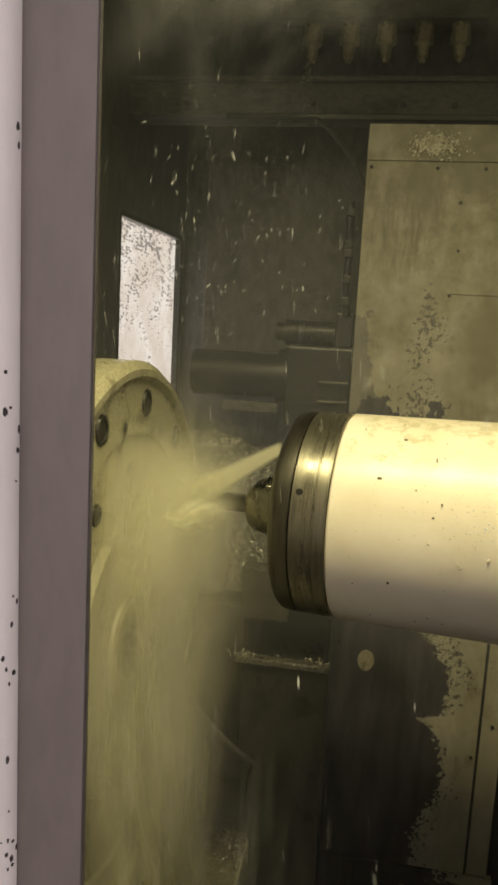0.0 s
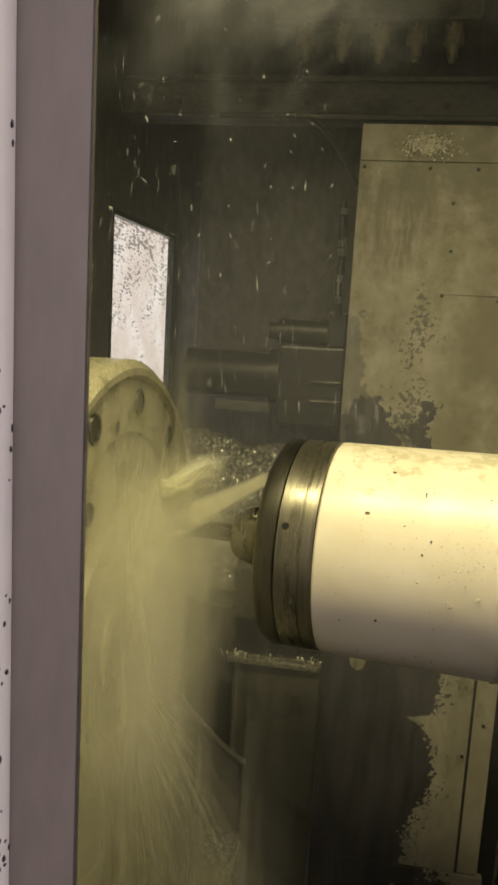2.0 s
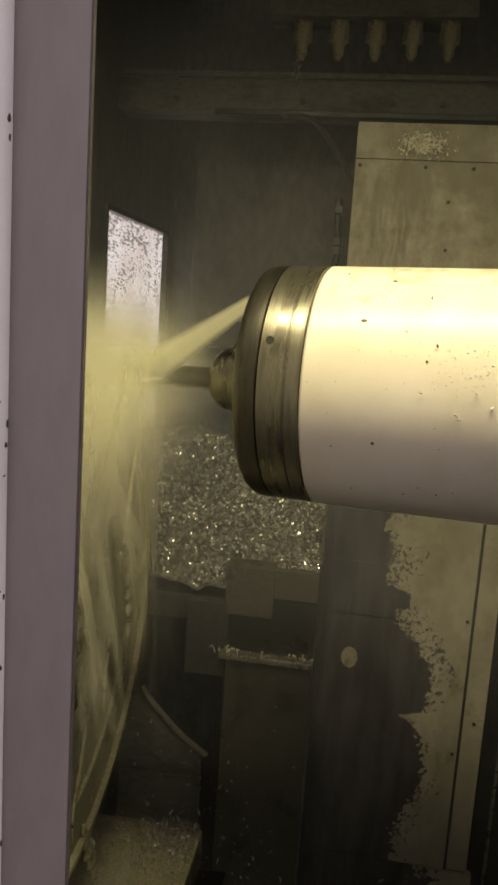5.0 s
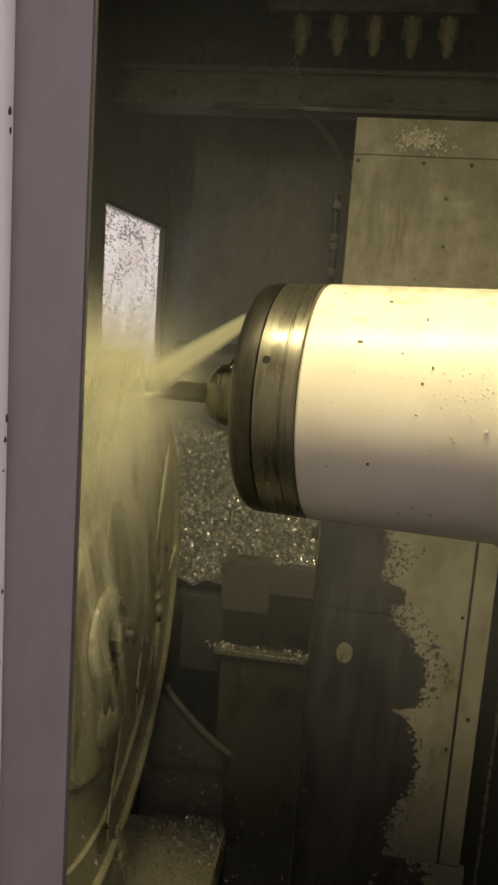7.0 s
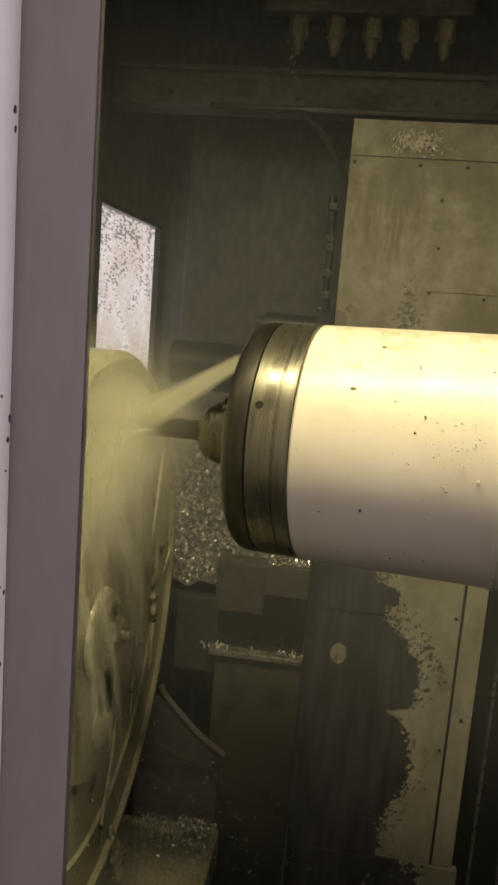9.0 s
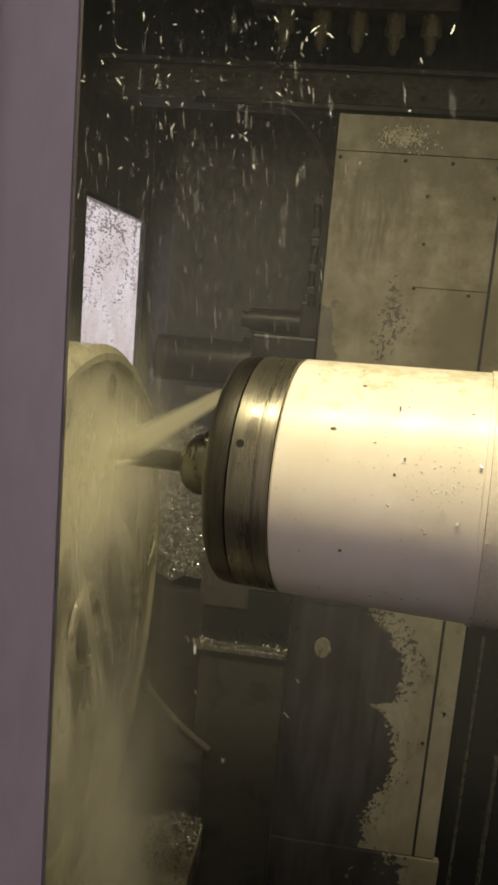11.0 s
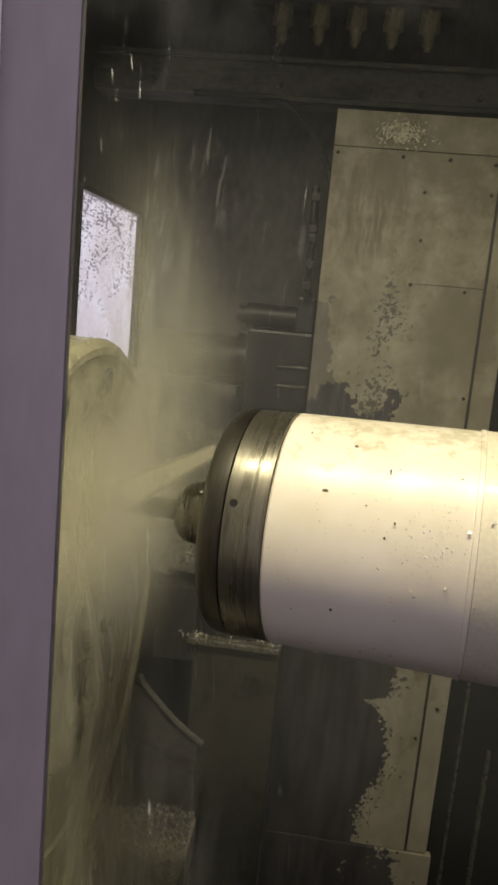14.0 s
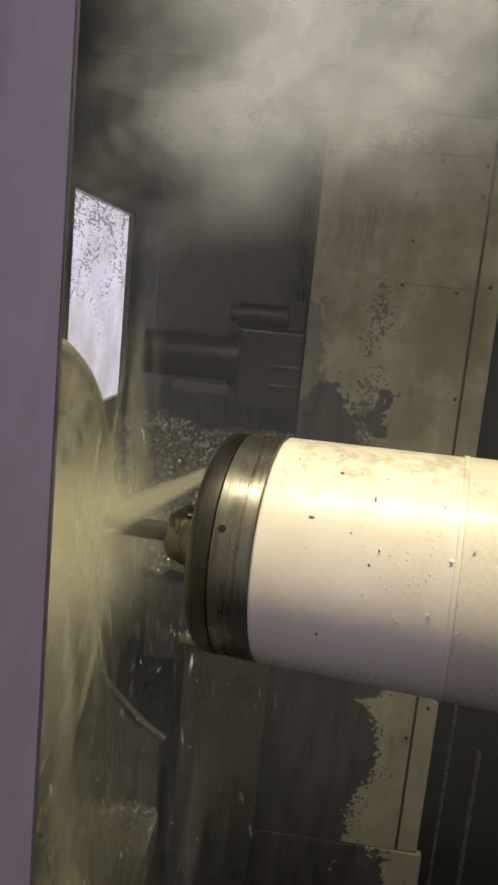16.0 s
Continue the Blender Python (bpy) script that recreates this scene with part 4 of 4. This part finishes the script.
    part("holder_flange", lathe([(-0.112, 0.0), (-0.112, 0.058), (-0.115, 0.060), (-0.130, 0.060), (-0.133, 0.058), (-0.134, 0.052), (-0.140, 0.051), (-0.140, 0.0)], 48), TOOL, ob, smooth=True)
    part("drive_key", box(-0.136, -0.094, -0.012, 0.012, 0.050, 0.066, 0.003), TOOL, ob, at=pose(0, 0, 0, 35, 0, 0))
    part("collet_nut", lathe([(-0.140, 0.0), (-0.140, 0.051), (-0.154, 0.0495), (-0.166, 0.045), (-0.175, 0.037), (-0.180, 0.026), (-0.181, 0.016), (-0.181, 0.0)], 40), TOOL, ob, smooth=True)
    part("cutter", lathe([(-0.178, 0.0), (-0.178, 0.0165), (-0.31, 0.0165), (-0.345, 0.013), (-0.345, 0.0)], 24), CUTTER, ob, smooth=True)
    return ob


head = spindle()
NOZ, HITP = Vector((-0.094, -0.07, 0.126)), Vector((-0.300, -0.015, 0.000))


def jet():
    """The jet from the nose to the cutter, and the cloud that it makes there; it goes with the spindle."""
    ob = thing("coolant_jet", pose(*SPINDLE_ROWS[0][1:]), "pale yellow coolant jet bursting into spray at the cutter", "coolant")
    d = HITP - NOZ
    side, up = Vector((0, 1, 0)), Vector((-d.z, 0, d.x)).normalized()
    for k in range(2):
        a = radians(87 + 6 * k)
        w = side * math.cos(a) + up * math.sin(a)
        part("jet_blade", sheet(lambda u, v: NOZ + Vector((0, 0.006 * k, 0)) + d * u * 1.12 + w * (v - 0.5) * (0.026 + 0.060 * u ** 1.3), 16, 6), JET, ob)
    for k in range(22):
        r = random.Random(100 + k)
        far = (k / 21) ** 1.2
        a = Euler((r.uniform(-0.5, 0.5), r.uniform(-0.3, 0.3), r.uniform(-0.5, 0.6))).to_matrix()
        c = HITP + Vector((0.010 - 0.050 * far - 0.04 * r.random(), 0.04 - 0.36 * far, r.uniform(-0.06, 0.03) - 0.05 * far))
        w = r.uniform(0.22, 0.42) + 0.16 * far
        part("spray_cloud", sheet(lambda u, v: c + a @ Vector(((u - 0.5) * w * 0.55, (u - 0.5) * w, (v - 0.5) * w * 0.8 + 0.03 * math.sin(4 * u + k))), 8, 8), CLOUD, ob)
    for k, (dx, dy, dz, w) in enumerate(((0.02, 0.02, 0.01, 0.20), (0.015, 0.0, 0.015, 0.22), (-0.01, 0.0, 0.0, 0.28), (-0.03, -0.04, 0.03, 0.38), (-0.03, -0.10, -0.05, 0.42))):
        c = HITP + Vector((dx, dy, dz))
        part("spray_cloud", sheet(lambda u, v: c + Vector(((u - 0.5) * w, (u - 0.5) * w * 0.5, (v - 0.5) * w * 0.7 + 0.02 * math.sin(5 * u + k))), 8, 8), CLOUD, ob)
    for k in range(2):
        part("spray_core", sheet(lambda u, v: HITP + Vector((0.05 - 0.19 * u, 0, -0.02 * u)) + (Vector((0, math.cos(k * 1.05 + 0.3), math.sin(k * 1.05 + 0.3))) * (v - 0.5) * (0.03 + 0.17 * u)), 12, 8), SPRAY, ob)
    for k in range(4):
        r = random.Random(160 + k)
        th = radians(205 + 40 * k)
        e = Vector((0, math.cos(th), math.sin(th)))
        f = Vector((0, -math.sin(th), math.cos(th)))
        L = r.uniform(0.20, 0.34)
        part("spray_blade", sheet(lambda u, v: HITP + Vector((-0.09 * u, 0, 0)) + e * (0.01 + L * u) + f * (v - 0.5) * (0.04 + 0.20 * u) + Vector((0, 0, -0.10 * u * u)), 12, 8), SPRAY, ob)
    return ob


jet_ob = jet()


def curtain(k, y0, y1, x, z0, z1, seed):
    """A sheet of coolant running down over the flange and the fixture."""
    ob = thing("coolant_curtain", pose(0, 0, 0), "milky yellow-green sheet of coolant pouring down the fixture", "coolant", "coolant curtains")

    def fn(u, v):
        y, z = y0 + (y1 - y0) * u, z0 + (z1 - z0) * v
        n = noise.noise(Vector((y * 6, z * 3, seed))) * 0.035
        return Vector((x + n + 0.05 * (1 - v) ** 2, y, z))
    for i in range(2):
        part("film", sheet(lambda u, v: fn(u, v) + Vector((0.014 * i, 0, 0)), 26, 30), CURTAIN, ob, smooth=True)
    return ob


CURTAINS = [curtain(0, 0.70, 1.66, -0.365, 0.38, 1.30, 1), curtain(1, 0.78, 1.55, -0.335, 0.20, 1.16, 5), curtain(2, 0.80, 1.66, -0.31, 0.10, 0.90, 13), curtain(3, 0.80, 1.66, -0.366, 0.72, 1.49, 21)]


def plume(seed, w, h):
    """Coolant thrown up along the disc and falling back."""
    ob = thing("coolant_plume", pose(-0.34, 1.2, 1.0), "ragged plume of coolant thrown up along the disc", "coolant", "coolant plumes")
    for k in range(6):
        part("film", sheet(lambda u, v: Vector((0.012 * k + 0.05 * math.sin(3 * v + seed + k) + 0.10 * (u - 0.5), (u - 0.5) * w * 0.7 + (k % 2 - 0.5) * w * 0.42, (v - 0.5 + 0.06 * k) * h)), 12, 16), PLUME, ob, smooth=True)
    return ob


PLUMES = [plume(1, 0.55, 0.60), plume(4, 0.45, 0.8), plume(7, 0.50, 0.55)]


def fan(seed, spread, length):
    ob = thing("coolant_fan", pose(-0.385, 1.15, 1.03), "thin fan of coolant thrown off the disc in an arc", "coolant", "coolant fans")
    for k in range(2):
        def fn(u, v):
            a = radians(-95 + spread * v)
            L = length * u
            return Vector((L * math.cos(a), 0.05 * math.sin(5 * v + seed + k) * u + 0.03 * k, L * math.sin(a) - 0.16 * u * u))
        part("film", sheet(fn, 16, 28), FAN, ob, smooth=True)
    return ob


FANS = [fan(1, 105, 0.72), fan(2, 85, 0.58)]


def crown():
    ob = thing("coolant_splash", pose(-0.32, 1.3, 1.12), "thick yellow splash of coolant curling off the disc", "coolant")
    for k in range(3):
        part("film", sheet(lambda u, v: Vector((-0.06 + 0.15 * u, 0.03 * math.sin(6 * v + k) + 0.02 * k, -0.05 + 0.10 * u + (v - 0.5) * (0.05 + 0.05 * u) + 0.012 * math.sin(9 * u + 2 * k))), 14, 8), LOBE, ob, smooth=True)
    return ob


crown_ob = crown()


def splash(seed, at, n):
    ob = thing("coolant_drops", pose(*at), "scattered bright drops of coolant in the air", "coolant", "flying drops")
    tagged(part("spray_burst", drops(n, seed, (0.10, 0.16, 0.13)), DROP, ob, smooth=True), kind="stuff")
    return ob


SPLASHES = [splash(200 + i, (-0.42 + 0.06 * (i % 6), 1.2 + 0.1 * (i % 4), 1.8), 52 if i < 14 else 5) for i in range(16)]


def mist(seed, size, at):
    ob = thing("mist_puff", pose(*at), "drifting puff of pale coolant mist under the roof", "mist", "mist puffs")
    r = random.Random(seed)
    a = Euler((0, r.uniform(-0.6, 0.6), 0)).to_matrix()
    for k in range(5):
        c = Vector(((r.random() - 0.5) * 0.7 * size, 0.015 * k, (r.random() - 0.5) * 0.45 * size))
        part("wisp", sheet(lambda u, v: c + a @ Vector(((u - 0.5) * size * 1.35, 0.012 * math.sin(5 * u + 4 * v + seed), (v - 0.5) * size * 1.15)), 12, 12), MIST, ob, smooth=True)
    return ob


MISTS = [mist(1, 0.55, (-0.3, 1.40, 2.4)), mist(2, 0.60, (-0.15, 1.48, 2.4)), mist(3, 0.50, (-0.05, 1.32, 2.45)), mist(4, 0.48, (-0.38, 1.36, 2.35)), mist(5, 0.55, (0.1, 1.56, 2.5))]


def haze(y, w, h):
    ob = thing("haze_and_glare", pose(-0.05, y, 1.25), "thin sheet added for coolant mist and veiling glare over the dark parts", "mist", "haze")
    part("veil", sheet(lambda u, v: Vector(((u - 0.5) * w, 0.01 * math.sin(5 * u + 3 * v), (v - 0.5) * h)), 14, 14), HAZE, ob, smooth=True)
    return ob


VEIL = film_material("falling_spray_film", (0.93, 0.94, 0.90), 0.30, 0.85, 1.0, (22, 1.6, 1), (("X", "both", 1.0), ("Y", "both", 1.0)), 0.24)


def veil(y, w, h, lean):
    ob = thing("falling_spray", pose(-0.2, y, 0.7), "thin streaky veil of falling coolant spray", "coolant", "falling spray")
    for k in range(2):
        part("film", sheet(lambda u, v: Vector(((u - 0.5) * w + lean * (v - 0.5) * (1 - 2 * k) + 0.04 * k, 0.02 * math.sin(7 * u) + 0.02 * k, (v - 0.5) * h)), 16, 10), VEIL, ob, smooth=True)
    return ob


VEILS = [veil(0.98, 0.34, 0.75, 0.05), veil(1.05, 0.42, 0.6, -0.04), veil(1.12, 0.30, 0.9, 0.0)]


HAZES = [haze(1.845, 2.6, 4.6)]

# work lamp under the roof
lamp = thing("work_lamp", pose(*WORK_LAMP), "long tube work lamp under the enclosure roof", "lamp")
part("lamp_body", box(-0.58, 0.58, -0.05, 0.05, 0.03, 0.09, 0.006), BEAM, lamp)
part("lamp_bracket", box(-0.04, 0.04, -0.20, 0.0, 0.05, 0.08, 0.004), BEAM, lamp)
# unseen plate, added to keep lamp light off the top of the column cover
part("cutoff_plate", box(-0.62, 0.62, 0.055, 0.060, -0.044, 0.09, 0.001), BEAM, lamp)
part("tube", rod((-0.55, 0, 0.012), (0.55, 0, 0.012), 0.014, n=14), LAMP_GLOW, lamp, "glowing tube", smooth=True)


# ------------------------------------------------------------------ what moves
def motions():
    walk(head, [(t, pose(x + 0.010, y, z, 0, -1.1, -9.0)) for t, x, y, z in SPINDLE_ROWS])
    walk(jet_ob, [(t, pose(x + 0.010, y, z, 0, -1.1, -9.0)) for t, x, y, z in SPINDLE_ROWS])
    slide = [(0, 0), (4.1, 0), (4.2, -0.035), (4.3, -0.072), (4.4, -0.08), (4.7, -0.08), (5.2, -0.08), (6.2, 0), (15.65, 0), (15.8, -0.03), (15.9, -0.06), (16, -0.08)]
    for ob in (disc_ob, fix_ob, clamp_ob, table_ob, swarf_ob, *RIVULETS):
        at = ob.matrix_basis.copy()
        walk(ob, [(t, Matrix.Translation((x, 0, 0)) @ at) for t, x in slide])
    for i, ob in enumerate(CURTAINS):
        back = (-0.24, -0.26, -0.22, -0.22)[i]
        calm = [(0, 0), (4.0, 0), (4.5, 1), (9.5, 1), (11.3, 0.6), (16, 0.3)]
        rows = []
        for k in range(81):
            t = k * 0.2
            rows.append((t, pose(0.006 * math.sin(5 * t + i) - 0.02 * float(np.interp(t, *zip(*slide))), 0.03 * math.sin(2.3 * t + 2 * i) + back * float(np.interp(t, *zip(*calm))), -0.05 - (0.60, 0.58, 0.7, -0.12)[i] * float(np.interp(t, *zip(*calm))) + 0.05 * math.sin(4.1 * t + 1.7 * i))))
        walk(ob, rows)
    for i, ob in enumerate(PLUMES):
        lift = [(0, 0.72), (4.0, 0.74), (4.4, 0.0), (9.4, 0.0), (11.3, 0.66), (12.5, 0.87), (14.5, 0.99), (15.5, 0.96), (15.8, 0.5), (16, 0.1)]
        rows = []
        for k in range(81):
            t = k * 0.2
            a = float(np.interp(t, *zip(*lift)))
            rows.append((t, pose(-0.36 + 0.03 * i, 1.16 + 0.06 * math.sin(1.9 * t + i), -0.12 + 1.32 * a + 0.10 * a * math.sin(5.3 * t + 2.1 * i), 4 * math.sin(3 * t + i), 0, 0)))
        walk(ob, rows)
    walk(crown_ob, [(t, pose(x, 1.3, z, 0, a, 0)) for t, x, z, a in ((0, -0.34, 1.14, 20), (1.8, -0.34, 1.18, 15), (2.3, -0.31, 1.26, 0), (2.7, -0.30, 1.275, -6), (3.1, -0.305, 1.265, 4), (3.6, -0.30, 1.27, -4), (4.05, -0.30, 1.26, 0), (4.25, -0.36, 0.95, 20), (4.45, -0.46, 0.2, 30), (11, -0.46, 0.15, 20), (12.2, -0.35, 1.0, 10), (12.8, -0.36, 1.12, 5), (14, -0.36, 1.08, 0), (16, -0.42, 0.95, 10))])
    for i, ob in enumerate(FANS):
        keys = [(0, -70), (1.0, -58), (1.7, -56), (2.2, -40), (2.7, -10), (3.0, 0), (4.0, 0), (4.2, -30), (4.4, -80), (7, -86), (9, -86), (11.5, -78), (12.5, -72), (14.5, -66), (16, -74)]
        walk(ob, [(t, pose(-0.385, 1.15 + 0.05 * i, 1.03 - 0.05 * i - (0.8 if t > 4.3 else 0.3 if t > 4.1 else float(np.interp(t, (0, 1, 1.7, 2.6), (0.55, 0.45, 0.2, 0)))), 0, 0, a * (1 - 0.12 * i))) for t, a in keys])
    for i, ob in enumerate(SPLASHES):
        period = 1.9 + 0.17 * (i % 5)
        shift = period * ((i * 0.381966) % 1.0)
        x, y = -0.50 + 0.06 * (i % 7), 1.15 + 0.13 * (i % 5)
        if i >= 14:
            x, y = -0.12 + 0.05 * (i - 14), 1.02
        rows = []
        for k in range(161):
            t = k * 0.1
            f = ((t + shift) / period) % 1.0
            high = float(np.interp(t, (0, 4.0, 4.6, 9.2, 11.0, 15.5, 16), (1.5, 1.6, 0.10, 0.10, 1.75, 1.75, 0.7)))
            high = min(high, 0.75) if i >= 14 else high
            z = -0.1 + 4 * (high + 0.35) * f * (1 - f)
            rows.append((t, pose(x + (0.35 if i % 2 else -0.25) * (f - 0.5), y + 0.05 * math.sin(t + i), z, 0, 10 * math.sin(6.28 * f), 0)))
        walk(ob, rows)
    paths = [[(0, -0.36, 1.40, 2.21), (1.5, -0.34, 1.40, 2.18), (3.0, -0.20, 1.40, 2.16), (4.0, -0.12, 1.40, 2.18), (4.5, -0.25, 1.40, 2.45), (11.3, -0.45, 1.40, 2.5), (12.9, -0.27, 1.40, 1.99), (13.3, -0.28, 1.40, 2.02), (13.8, -0.34, 1.40, 2.30), (14.1, -0.36, 1.40, 2.26), (14.5, -0.32, 1.40, 1.92), (15.0, -0.22, 1.40, 1.90), (15.4, -0.16, 1.40, 1.92), (16, -0.04, 1.40, 1.97)],
             [(0, -0.06, 1.48, 2.40), (2, -0.06, 1.48, 2.41), (4.0, -0.03, 1.48, 2.34), (4.6, -0.1, 1.48, 2.6), (9, -0.5, 1.48, 2.75), (12.2, -0.5, 1.48, 2.4), (13.3, -0.10, 1.48, 2.14), (13.8, -0.14, 1.48, 2.42), (14.1, -0.20, 1.48, 2.36), (14.5, -0.24, 1.48, 1.98), (15.0, -0.10, 1.48, 2.02), (15.4, -0.08, 1.48, 1.98), (16, -0.04, 1.48, 2.00)],
             [(0, 0.1, 1.32, 2.8), (9, 0.0, 1.32, 2.8), (13, -0.2, 1.32, 2.6), (14.6, -0.2, 1.32, 2.4), (15.4, -0.14, 1.32, 2.0), (16, 0.02, 1.32, 1.99)],
             [(0, -0.4, 1.36, 2.7), (11.3, -0.5, 1.36, 2.5), (12.5, -0.42, 1.36, 2.10), (13.3, -0.40, 1.36, 2.08), (13.8, -0.42, 1.36, 2.26), (14.1, -0.42, 1.36, 2.22), (14.5, -0.36, 1.36, 1.86), (15.4, -0.26, 1.36, 1.84), (16, -0.16, 1.36, 1.84)],
             [(0, 0.2, 1.56, 2.8), (13.5, 0.1, 1.56, 2.8), (14.8, 0.05, 1.56, 2.5), (15.4, 0.05, 1.56, 2.3), (16, 0.04, 1.56, 2.16)]]
    for i, ob in enumerate(HAZES):
        walk(ob, [(t, pose(-0.05 + 0.06 * math.sin(0.5 * t + i), 1.845, 1.05 + 0.05 * math.sin(0.7 * t + 2 * i))) for t in (0, 2, 4, 6, 8, 10, 12, 14, 16)])
    for i, ob in enumerate(VEILS):
        rows = []
        for k in range(81):
            t = k * 0.2
            rows.append((t, pose(-0.27 + 0.035 * i + 0.02 * math.sin(2.7 * t + 2 * i), 0.98 + 0.07 * i, 0.62 - 0.75 * float(np.interp(t, (0, 4.0, 4.6, 9.5, 12), (0, 0, 1, 1, 0))) + 0.07 * math.sin(5.1 * t + 2.2 * i))))
        walk(ob, rows)
    for ob, rows in zip(MISTS, paths):
        walk(ob, [(t, pose(x, y, z)) for t, x, y, z in rows])


motions()
